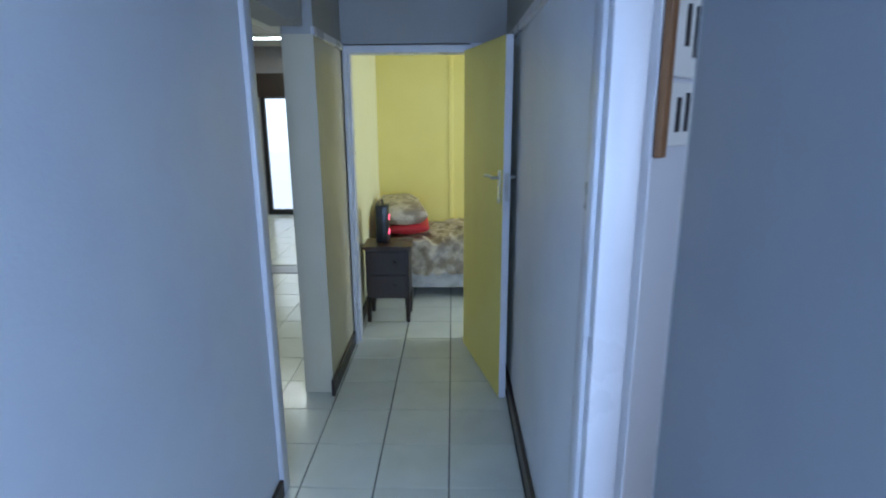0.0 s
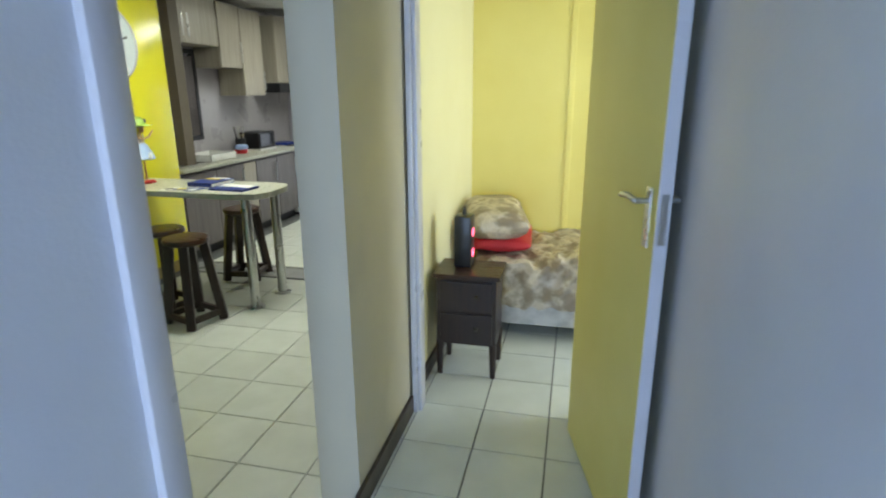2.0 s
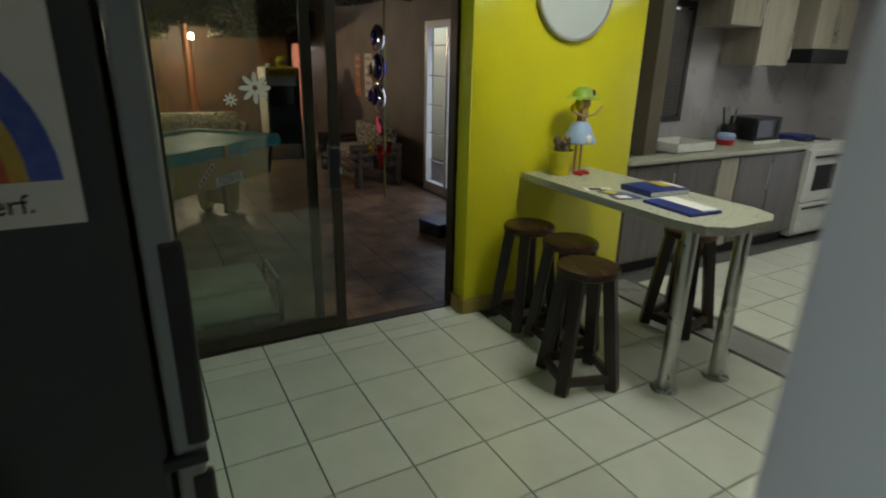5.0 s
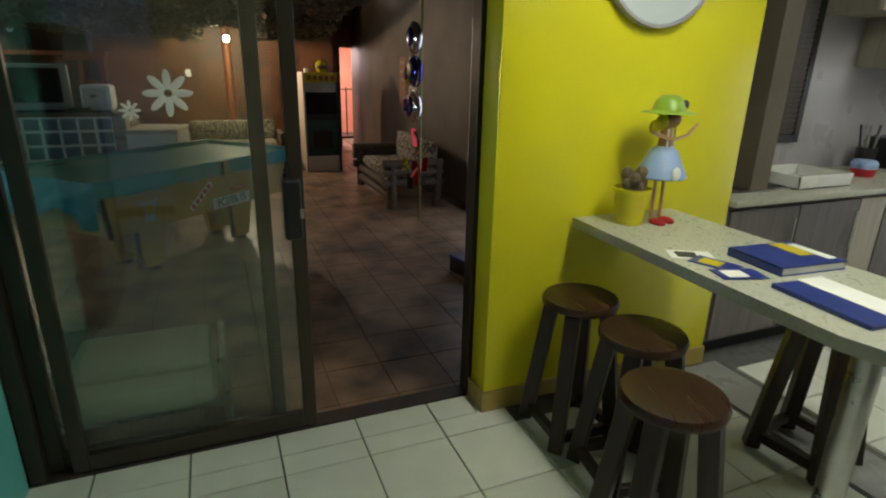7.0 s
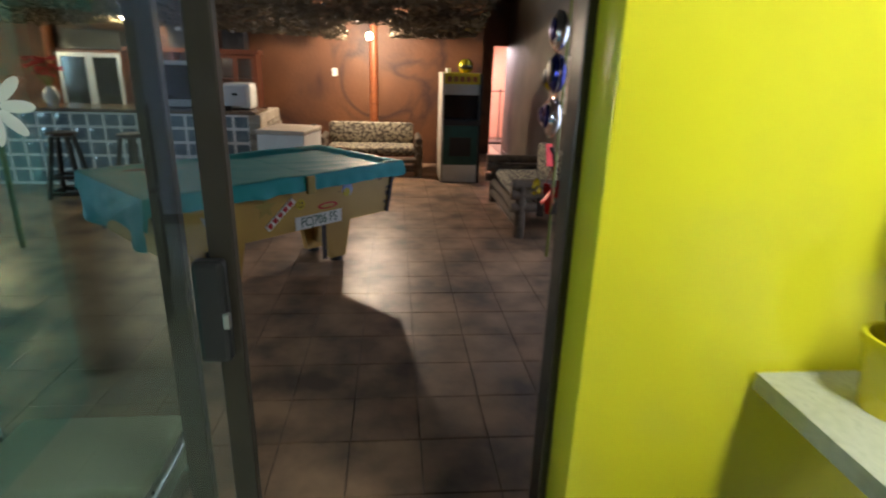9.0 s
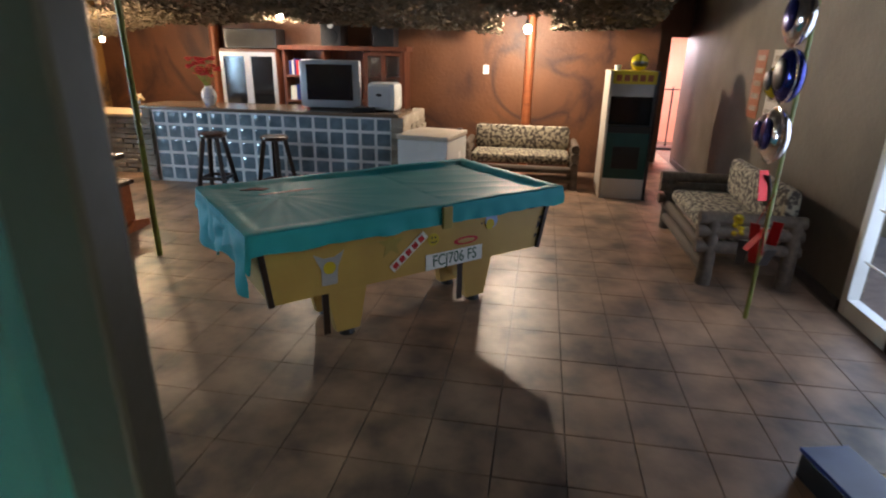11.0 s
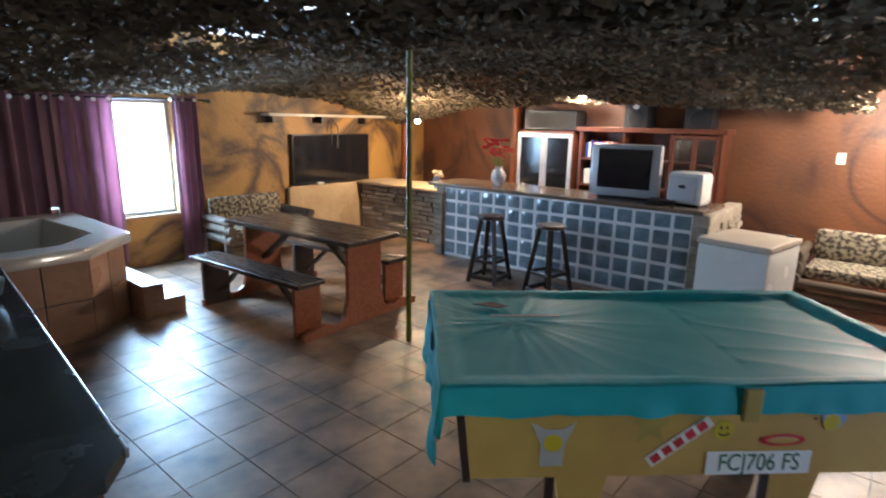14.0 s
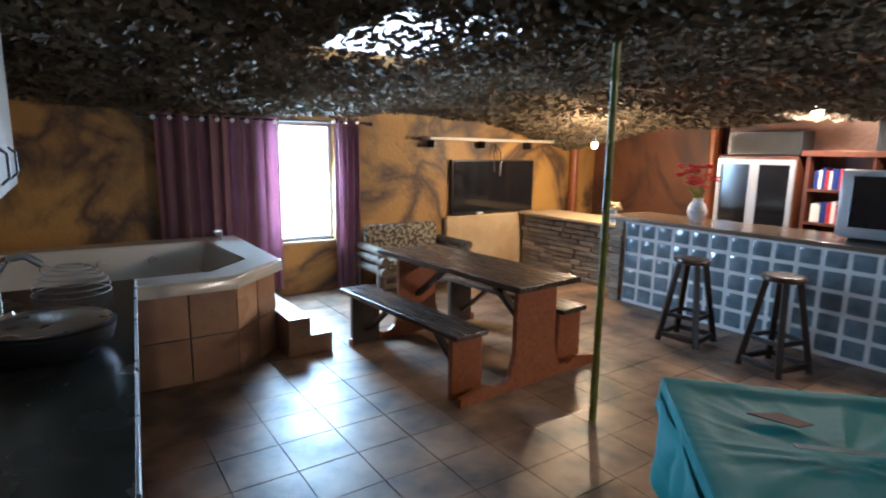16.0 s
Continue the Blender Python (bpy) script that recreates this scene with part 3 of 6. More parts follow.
# ---- bedroom things ----
bed = thing("bed", "single bed with crumpled beige satin quilt and grey base", "bed", (0, 0, 0))
part("base", boxes((-0.6, 1.35, 4.84, 5.62, 0.1, 0.3), bevel=0.015), MATTRESS, bed)
for x in (-0.5, 1.25):
    for y in (4.92, 5.55):
        part("foot", boxes((x - 0.03, x + 0.03, y - 0.03, y + 0.03, 0, 0.1)), BLACK, bed)


def cloth_sheet(x0, x1, y0, y1, nx, ny, height):
    b = B()
    grid = [[b.verts.new((x0 + (x1 - x0) * i / nx, y0 + (y1 - y0) * j / ny, 0)) for j in range(ny + 1)] for i in range(nx + 1)]
    for i in range(nx):
        for j in range(ny):
            b.faces.new((grid[i][j], grid[i + 1][j], grid[i + 1][j + 1], grid[i][j + 1]))
    for v in b.verts:
        v.co = Vector(height(v.co.x, v.co.y))
    return b


def quilt_shape(x, y):
    fold = 0.03 * noise.noise((x * 5, y * 5, 0)) + 0.03 * (1 - abs(noise.noise((x * 11 + y * 6, y * 5, 3)))) ** 3 + 0.012 * noise.noise((x * 30, y * 24, 8))
    if y < 4.84:  # the side that hangs down
        d = 4.84 - y
        return (x + 0.02 * noise.noise((x * 9, d * 3, 1)), 4.83 - 0.03 * d + 0.05 * noise.noise((x * 11 + d * 7, d * 4, 5)) - 0.02, 0.52 - d * 0.95 + fold)
    return (x, y, 0.545 + fold + 0.02 * math.sin(x * 3))


part("quilt", cloth_sheet(-0.55, 1.38, 4.52, 5.64, 90, 60, quilt_shape), QUILT, bed, "crumpled beige satin quilt", True)


def cushion(name, label, c, s, m, rz=0, tilt=0):
    b = B()
    bm_box(b, (0, 0, 0), s, 0, min(s) * 0.42)
    bmesh.ops.subdivide_edges(b, edges=b.edges[:], cuts=3, use_grid_fill=True)
    for v in b.verts:
        k = 1 - 0.45 * (abs(v.co.x) / (s[0] / 2)) ** 4 - 0.3 * (abs(v.co.y) / (s[1] / 2)) ** 4
        v.co.z = v.co.z * max(0.3, k) + 0.012 * noise.noise(v.co * 9)
    ob = tagged(new(name, mesh_of(name, b, m, True)), label, "pillow")
    ob.matrix_world = pose(*c, tilt, 0, rz)
    return ob


cushion("pillow", "beige patterned pillow lying on the bed", (-0.46, 5.15, 0.76), (0.42, 0.6, 0.2), QUILT, 14, 6)
cushion("red_pillow", "red cushion under the patterned pillow", (-0.43, 5.18, 0.62), (0.44, 0.62, 0.1), RED, 4)

ns = thing("nightstand", "dark-stained wooden nightstand with drawers", "nightstand", (-0.495, 4.39, 0))
part("body", boxes((-0.17, 0.17, -0.13, 0.14, 0.2, 0.6), bevel=0.004), CHOC, ns)
part("top", boxes((-0.19, 0.19, -0.155, 0.155, 0.6, 0.625), bevel=0.005), SEAT_WOOD, ns, "worn brown top")
for z in (0.22, 0.41):
    dr = part("drawer", boxes((-0.15, 0.15, -0.142, -0.128, z, z + 0.17), bevel=0.004), CHOC, ns)
    part("knob", bm_ball(B(), (0.06, -0.15, z + 0.09), (0.012, 0.012, 0.012), 10), BRONZE, dr, "", True)
for x in (-0.155, 0.155):
    for y in (-0.115, 0.125):
        part("leg", bm_cone(B(), (x, y, 0.0), (x, y, 0.21), 0.016, 0.024, 8), CHOC, ns)
sp = thing("tower_speaker", "black portable speaker with carrying loop and red lights", "speaker", (-0.54, 4.43, 0.625))
part("body", boxes((-0.05, 0.05, -0.06, 0.06, 0, 0.3), bevel=0.012), BLACK, sp, "", True)
part("carry_loop", bm_tube(B(), [(0, -0.02, 0.3), (0, -0.015, 0.335), (0, 0.015, 0.335), (0, 0.02, 0.3)], 0.008), BLACK, sp)
for z in (0.08, 0.2):
    part("light_ring", bm_cone(B(), (0.049, 0, z), (0.053, 0, z), 0.025, 0.025, 16), LED, sp, "glowing red-white light")

# ---- kitchen things ----
fr = thing("refrigerator", "tall graphite refrigerator with grey door edges", "refrigerator", (-1.73, 2.175, 0))
part("body", boxes((-0.62, 0, 0, 0.59, 0.03, 1.66), bevel=0.008), FRIDGE, fr)
for z0, z1, hz0, hz1 in ((0.05, 0.795, 0.3, 0.76), (0.81, 1.66, 0.83, 1.25)):
    dd = part("door", boxes((-0.62, 0, 0.6, 0.655, z0, z1), bevel=0.008), FRIDGE_EDGE, fr, "grey metal door")
    part("handle", boxes((-0.02, 0.004, 0.625, 0.668, hz0, hz1), bevel=0.008), BLACK, dd, "dark recessed handle")
part("hinge", boxes((-0.06, 0.012, 0.58, 0.66, 0.79, 0.815), bevel=0.003), BLACK, fr)
for x in (-0.55, -0.07):
    part("foot", boxes((x - 0.03, x + 0.03, 0.05, 0.5, 0, 0.03)), BLACK, fr)
pic = thing("rainbow_drawing", "paper drawing of a rainbow taped to the refrigerator", "drawing", (-1.728, 2.38, 1.5))
part("sheet", boxes((0, 0.002, -0.22, 0.33, -0.2, 0.175)), PAPER, pic)
for k, (r, m) in enumerate(((0.285, CRAYON_BLUE), (0.242, CRAYON_OCHRE), (0.218, CRAYON_RED), (0.165, CRAYON_GREEN))):
    pts = [(r * math.cos(a * math.pi / 24), r * math.sin(a * math.pi / 24)) for a in range(25)]
    b = bm_prism(B(), pts, 0.0025 + k * 0.0006, 0.003 + k * 0.0006, pose(0, 0.025, -0.13) @ Matrix(((0, 0, 1, 0), (1, 0, 0, 0), (0, 1, 0, 0), (0, 0, 0, 1))))
    part("band", b, m, pic)
writing("caption_line", "tassen die lyne verf.", 0.042, INK, pose(0.003, 0.1, -0.165, 90, 0, 90), pic)
tq = thing("turquoise_box", "turquoise plastic box standing on the refrigerator", "box", (-2.05, 2.5, 1.66))
part("body", boxes((-0.2, 0.2, -0.15, 0.2, 0, 0.12), bevel=0.015), TURQUOISE, tq)
part("lid", boxes((-0.21, 0.21, -0.16, 0.21, 0.12, 0.14), bevel=0.006), TURQUOISE, tq)

ch = thing("folding_chair", "folded grey steel chair with olive green seat", "chair", (-1.5, 2.2, 0), 0)
bent = [(x, y, z * 1.3) for x, y, z in [(0, -0.06, 0.0), (-0.12, -0.02, 0.62), (-0.14, 0.03, 0.7), (-0.14, 0.1, 0.735), (-0.14, 0.22, 0.73), (-0.13, 0.28, 0.68), (-0.12, 0.3, 0.6), (0, 0.36, 0.0)]]
part("tube_frame", bm_tube(B(), bent, 0.013, 10), FRIDGE_EDGE, ch, "grey bent steel tube", True)
part("seat", boxes((-0.06, -0.03, -0.02, 0.26, 0.25, 0.75), bevel=0.01), GREEN, ch)
part("brace", bm_tube(B(), [(-0.09, 0.25, 0.6), (-0.05, 0.27, 0.3), (-0.02, 0.3, 0.02)], 0.01), FRIDGE_EDGE, ch)
part("brace", bm_tube(B(), [(-0.09, -0.03, 0.5), (-0.02, -0.02, 0.02)], 0.01), FRIDGE_EDGE, ch)

# sliding door: fixed pane, open leaf beside it
sd = tagged(thing("sliding_door", "bronze aluminium sliding door with clear glass, half open", "door"), kind="structure")
part("head_rail", boxes((-3.72, -3.63, 2.72, 4.485, 2.06, 2.12), bevel=0.004), BRONZE, sd)
part("jamb", boxes((-3.71, -3.63, 4.485, 4.528, 0.004, 2.12), bevel=0.004), BRONZE, sd)
part("jamb", boxes((-3.71, -3.63, 2.72, 2.775, 0.004, 2.06), bevel=0.004), BRONZE, sd)
for x, y0, y1 in ((-3.69, 2.775, 3.65), (-3.65, 2.86, 3.772)):
    lf = part("leaf_frame", boxes((x - 0.017, x + 0.017, y0, y0 + 0.055, 0.01, 2.06), (x - 0.017, x + 0.017, y1 - 0.055, y1, 0.01, 2.06), (x - 0.017, x + 0.017, y0 + 0.055, y1 - 0.055, 0.01, 0.08), (x - 0.017, x + 0.017, y0 + 0.055, y1 - 0.055, 1.99, 2.06), bevel=0.004), BRONZE, sd)
    pn = part("pane", boxes((x - 0.003, x + 0.003, y0 + 0.055, y1 - 0.055, 0.08, 1.99)), SMOKE, lf, "clear glass pane")
    pn.visible_shadow = False
handle = part("door_handle", boxes((-3.633, -3.59, 3.69, 3.757, 0.865, 1.1), bevel=0.012), BLACK, sd, "black sliding door handle")
part("latch", boxes((-3.6, -3.585, 3.748, 3.762, 0.95, 0.985), bevel=0.002), STEEL, handle, "worn steel latch")
for k, (y, z, r) in enumerate(((3.35, 1.4, 0.08), (3.23, 1.345, 0.035))):
    fl = thing("flower_sticker", "white flower sticker on the glass door", "sticker", (-3.641, y, z))
    for a in range(8):
        b = bm_ball(B(), (0, r * 0.55, 0), (0.0015, r * 0.42, r * 0.16), 10)
        o = part("petal", b, PAPER, fl)
        o.matrix_basis = pose(0, 0, 0, a * 45, 0, 0)

bk = thing("breakfast_bar", "pale granite-look breakfast bar on two steel legs", "table", (0, 0, 0))
pts = [(-3.462, 4.88), (-2.3, 4.86), (-2.16, 4.9), (-2.1, 5.0), (-2.1, 5.28), (-2.16, 5.38), (-2.28, 5.42), (-3.462, 5.42)]
part("top", bm_prism(B(), pts, 0.855, 0.895), WORKTOP, bk)
for x, y in ((-2.28, 4.97), (-2.24, 5.31)):
    part("leg", bm_cone(B(), (x, y, 0.012), (x, y, 0.855), 0.036, 0.036, 20), STEEL, bk, "brushed steel tube leg", True)
    part("foot_plate", bm_cone(B(), (x, y, 0.0), (x, y, 0.014), 0.07, 0.06, 20), STEEL, bk)


def stool(label, at, height, spread, rz, group, seat_r=0.165, leg_w=0.045):
    s = thing("stool", label, "stool", at, rz, group)
    b = bm_lathe(B(), [(0.001, height - 0.052), (seat_r * 0.8, height - 0.05), (seat_r, height - 0.035), (seat_r * 1.02, height - 0.018), (seat_r * 0.97, height - 0.004), (seat_r * 0.85, height), (0.001, height - 0.008)], (0, 0, 0), 28)
    part("seat", b, SEAT_WOOD, s, "worn round brown wooden seat", True)
    top, low = seat_r * 0.52, spread
    for sx in (-1, 1):
        for sy in (-1, 1):
            part("leg", bm_beam(B(), (sx * low, sy * low, 0.0), (sx * top, sy * top, height - 0.045), leg_w, leg_w), CHOC, s)
    for z in (0.06,):
        k = low + (top - low) * z / height
        for sx in (-1, 1):
            part("stretcher", bm_beam(B(), (sx * k, -k, z), (sx * k, k, z), 0.03, 0.045), CHOC, s)
            part("stretcher", bm_beam(B(), (-k, sx * k, z), (k, sx * k, z), 0.03, 0.045), CHOC, s)
    return s


k1 = stool("dark-stained wooden stool with worn round seat", (-3.245, 4.8, 0), 0.63, 0.135, -3, "stools at the breakfast bar", 0.152, 0.058)
copy_thing(k1, pose(-2.9, 4.82, 0, 0, 0, -9))
copy_thing(k1, pose(-2.56, 4.635, 0, 0, 0, -18))
copy_thing(k1, pose(-2.75, 5.62, 0, 0, 0, 8))

clk = thing("wall_clock", "round white wall clock with dark thin hands", "clock", (-3.478, 5.19, 1.955))
b = bm_cone(B(), (0, 0, 0), (0.03, 0, 0), 0.275, 0.27, 48)
part("face", b, mat("pale_grey_face", (0.62, 0.68, 0.7), (0.58, 0.64, 0.66), 0.4, 3, 0), clk, "", True)
part("rim", bm_lathe(B(), [(0.27, 0.0), (0.285, 0.0), (0.285, 0.035), (0.272, 0.036), (0.27, 0.0)], (0, 0, 0), 48, False), SILVER, clk).matrix_basis = pose(0, 0, 0, 0, 90, 0)
for a, l, w in ((78, 0.14, 0.011), (-72, 0.2, 0.008)):
    o = part("clock_hand", boxes((0.032, 0.034, -w, w, -0.03, l)), INK, clk)
    o.matrix_basis = pose(0, 0, 0, a, 0, 0)

doll = B()
bm_lathe(doll, [(0.1, 0.335), (0.06, 0.345), (0.052, 0.375), (0.03, 0.395), (0.001, 0.4)], (0, 0, 0), 20)
fig = new("metal_garden_figure", mesh_of("metal_garden_figure", doll, LIME, True))
tagged(fig, "painted metal garden figure with green hat and blue skirt", "figurine")
fig.matrix_world = pose(-3.3, 5.175, 0.978, 0, 0, 12) @ Matrix.Scale(1.1, 4)
for b, m in ((bm_ball(B(), (0, 0.01, 0.312), (0.04, 0.042, 0.034)), SKIN), (bm_ball(bm_ball(B(), (0.01, -0.045, 0.305), (0.022, 0.026, 0.03)), (-0.01, -0.06, 0.285), (0.016, 0.02, 0.026)), POT_Y), (bm_ball(B(), (0, 0, 0.336), (0.05, 0.052, 0.014)), INK), (bm_ball(B(), (0.048, 0.02, 0.365), (0.008, 0.02, 0.018)), INK), (bm_lathe(B(), [(0.001, 0.1), (0.09, 0.1), (0.094, 0.105), (0.05, 0.2), (0.03, 0.215), (0.001, 0.216)], (0, 0, 0), 22), PALE_BLUE), (bm_cone(B(), (0, 0, 0.205), (0, 0, 0.285), 0.026, 0.02, 14), SKIN), (bm_ball(B(), (0.085, -0.03, 0.125), (0.01, 0.026, 0.026)), PAPER), (bm_tube(bm_tube(B(), [(0.024, -0.018, 0.2), (0.022, -0.02, 0.28)], 0.004), [(0.024, 0.018, 0.2), (0.022, 0.02, 0.28)], 0.004), PAPER), (bm_tube(B(), [(-0.0, -0.03, 0.25), (0.02, -0.1, 0.27), (0.03, 0.0, 0.24), (0.02, 0.1, 0.25), (0.02, 0.16, 0.29)], 0.006), SKIN), (bm_tube(B(), [(0, -0.02, -0.07), (0, -0.02, 0.11)], 0.007), SKIN), (bm_tube(B(), [(0, 0.03, -0.07), (0, 0.03, 0.11)], 0.007), SKIN), (bm_ball(B(), (0.03, -0.02, -0.068), (0.035, 0.02, 0.014)), RED), (bm_ball(B(), (0.03, 0.035, -0.068), (0.035, 0.02, 0.014)), RED)):
    me = mesh_of("metal_garden_figure", b, m, True)
    base = len(fig.data.materials)
    fig.data.materials.append(m)
    bmj = bmesh.new()
    bmj.from_mesh(fig.data)
    k0 = len(bmj.faces)
    bmj.from_mesh(me)
    bmj.faces.ensure_lookup_table()
    for f in bmj.faces[k0:]:
        f.material_index, f.smooth = base, True
    bmj.to_mesh(fig.data)
    bmj.free()
pot = thing("plant_pot", "glazed yellow pot with a small dry cactus", "plant pot", (-3.32, 5.06, 0.895))
part("pot", bm_lathe(B(), [(0.055, 0), (0.07, 0.12), (0.078, 0.135), (0.078, 0.15), (0.068, 0.15), (0.06, 0.12), (0.001, 0.12)], (0, 0, 0)), POT_Y, pot, "", True)
b = B()
for i in range(9):
    bm_ball(b, (0.03 * math.cos(i * 2.4), 0.03 * math.sin(i * 2.4), 0.15 + 0.008 * i), (0.025, 0.025, 0.03), 8)
part("cactus", b, mat("dry_cactus", (0.2, 0.14, 0.08), (0.1, 0.08, 0.05), 0.9, 20, 0.5, 90), pot, "brown knobbly cactus", True)

bkk = thing("blue_book", "dark blue hardcover book with yellow and white bands", "book", (-2.74, 5.24, 0.895), 86)
part("cover", boxes((-0.14, 0.14, -0.11, 0.11, 0.0, 0.004), (-0.14, 0.14, -0.11, 0.11, 0.026, 0.03), (-0.14, -0.135, -0.11, 0.11, 0, 0.03)), BLUE, bkk)
part("pages", boxes((-0.134, 0.136, -0.106, 0.106, 0.004, 0.026)), PAPER, bkk)
part("yellow_band", boxes((0.03, 0.09, -0.03, 0.1, 0.03, 0.0308)), YELLOW_SIGN, bkk)
part("white_band", boxes((0.095, 0.13, -0.08, 0.08, 0.03, 0.0308)), PAPER, bkk)
for i, (x, y, a) in enumerate(((-2.9, 4.98, 62), (-2.8, 4.99, 20), (-2.7, 4.98, 74))):
    lf = thing("leaflet", "small printed leaflet lying on the breakfast bar", "leaflet", (x, y, 0.8955 + i * 0.001), a)
    part("sheet", boxes((-0.075, 0.075, -0.045, 0.045, 0, 0.002)), PAPER if i == 0 else BLUE, lf)
    part("print", boxes((-0.05, 0.02, -0.03, 0.03, 0.002, 0.0026)), (INK, YELLOW_SIGN, PAPER)[i], lf)
env = thing("magazine", "blue and white magazine on the breakfast bar", "magazine", (-2.43, 5.07, 0.895), -4)
part("page_block", boxes((-0.15, 0.15, -0.1, 0.1, 0, 0.015), bevel=0.002), BLUE, env)
part("cover_panel", boxes((-0.15, 0.13, 0.0, 0.1, 0.015, 0.0165)), PAPER, env)

cu = thing("kitchen_counter_unit", "grey-brown laminate base cabinets below the window", "cabinet", (0, 0, 0))
part("carcass", boxes((-4.05, -3.5, 5.83, 8.05, 0.1, 0.86), bevel=0.003), GREY_LAM, cu)
part("plinth", boxes((-4.05, -3.56, 5.83, 8.05, 0, 0.1)), BLACK, cu)
for i, (y0, y1) in enumerate(((5.85, 6.35), (6.36, 6.85), (7.1, 7.55), (7.56, 8.03))):
    dd = part("door", boxes((-3.5, -3.482, y0, y1, 0.12, 0.84), bevel=0.003), GREY_LAM, cu)
    part("handle", boxes((-3.47, -3.458, y1 - 0.05, y1 - 0.038, 0.55, 0.78), bevel=0.003), STEEL, dd)
part("white_panel", boxes((-3.5, -3.484, 6.86, 7.09, 0.1, 0.84), bevel=0.003), OAK_GREY, cu)
wt = thing("worktop", "pale granite-look laminate worktop with rounded edge", "worktop")
part("slab", boxes((-4.05, -3.45, 5.83, 8.05, 0.865, 0.9), bevel=0.008), WORKTOP, wt)
snk = thing("kitchen_sink", "steel sink sunk in the worktop", "sink", (-3.78, 6.25, 0.9))
part("bowl", boxes((-0.2, 0.2, -0.28, 0.25, -0.004, 0.004), bevel=0.003), STEEL, snk)
# flat black sheet on the steel stands in for the shaded hollow
part("basin", boxes((-0.15, 0.15, -0.2, 0.18, 0.004, 0.006)), BLACK, snk)
rk = thing("dish_tray", "white plastic dish tray on the worktop", "tray", (-3.72, 6.62, 0.904))
part("tray", boxes((-0.17, 0.17, -0.22, 0.22, 0, 0.008), (-0.17, -0.16, -0.22, 0.22, 0, 0.07), (0.16, 0.17, -0.22, 0.22, 0, 0.07), (-0.17, 0.17, -0.22, -0.21, 0, 0.07), (-0.17, 0.17, 0.21, 0.22, 0, 0.07), bevel=0.003), WHITE_ENAMEL, rk)
tub = thing("stacked_tubs", "red and blue plastic tubs stacked on the worktop", "tub", (-3.75, 7.25, 0.9))
part("tub", bm_lathe(B(), [(0.06, 0), (0.075, 0.045), (0.07, 0.05), (0.001, 0.048)], (0, 0, 0), 20), RED, tub)
part("lid", bm_lathe(B(), [(0.072, 0.05), (0.075, 0.08), (0.06, 0.1), (0.001, 0.1)], (0, 0, 0), 20), PALE_BLUE, tub, "blue lid")
ut = thing("utensil_holder", "dark utensil holder with black kitchen tools", "holder", (-3.85, 7.4, 0.9))
part("holder", bm_lathe(B(), [(0.055, 0), (0.06, 0.16), (0.05, 0.16), (0.05, 0.02), (0.001, 0.02)], (0, 0, 0), 20), BLACK, ut)
for i in range(5):
    a = i * 1.3
    part("utensil", bm_tube(B(), [(0.02 * math.cos(a), 0.02 * math.sin(a), 0.02), (0.06 * math.cos(a), 0.06 * math.sin(a), 0.3)], 0.007), BLACK if i % 2 else STEEL, ut)
rack = thing("toaster_oven", "small dark toaster oven on the worktop", "toaster oven", (-3.82, 7.72, 0.9))
part("body", boxes((-0.14, 0.14, -0.19, 0.19, 0.02, 0.22), bevel=0.012), BLACK, rack)
part("door", boxes((0.14, 0.15, -0.17, 0.12, 0.05, 0.2), bevel=0.003), SCREEN, rack)
part("base", boxes((-0.14, 0.15, -0.19, 0.19, 0, 0.022)), WHITE_ENAMEL, rack)
st = thing("stove", "white freestanding stove with oven and warming drawer", "stove", (-3.77, 8.38, 0))
part("body", boxes((-0.28, 0.28, -0.3, 0.3, 0.03, 0.9), bevel=0.008), WHITE_ENAMEL, st)
dd = part("oven_door", boxes((0.28, 0.305, -0.29, 0.29, 0.36, 0.84), bevel=0.008), WHITE_ENAMEL, st)
part("oven_window", boxes((0.305, 0.308, -0.17, 0.17, 0.46, 0.7), bevel=0.001), SCREEN, dd)
part("handle", boxes((0.31, 0.33, -0.22, 0.22, 0.77, 0.79), bevel=0.005), BLACK, dd)
dr = part("drawer", boxes((0.28, 0.3, -0.29, 0.29, 0.06, 0.34), bevel=0.006), WHITE_ENAMEL, st)
part("handle", boxes((0.302, 0.315, -0.24, 0.24, 0.29, 0.31), bevel=0.004), BLACK, dr)
for x in (-0.13, 0.13):
    for y in (-0.14, 0.14):
        part("hob_plate", bm_cone(B(), (x, y, 0.9), (x, y, 0.912), 0.085, 0.08, 20), BLACK, st)
for y in (-0.27, 0.27):
    part("foot", boxes((-0.25, 0.25, y - 0.02, y + 0.02, 0, 0.03)), BLACK, st)
box2 = thing("blue_tray", "blue plastic tray on the stove", "tray", (-3.77, 8.3, 0.912))
part("tray", boxes((-0.12, 0.12, -0.14, 0.14, 0, 0.03), bevel=0.008), BLUE, box2)


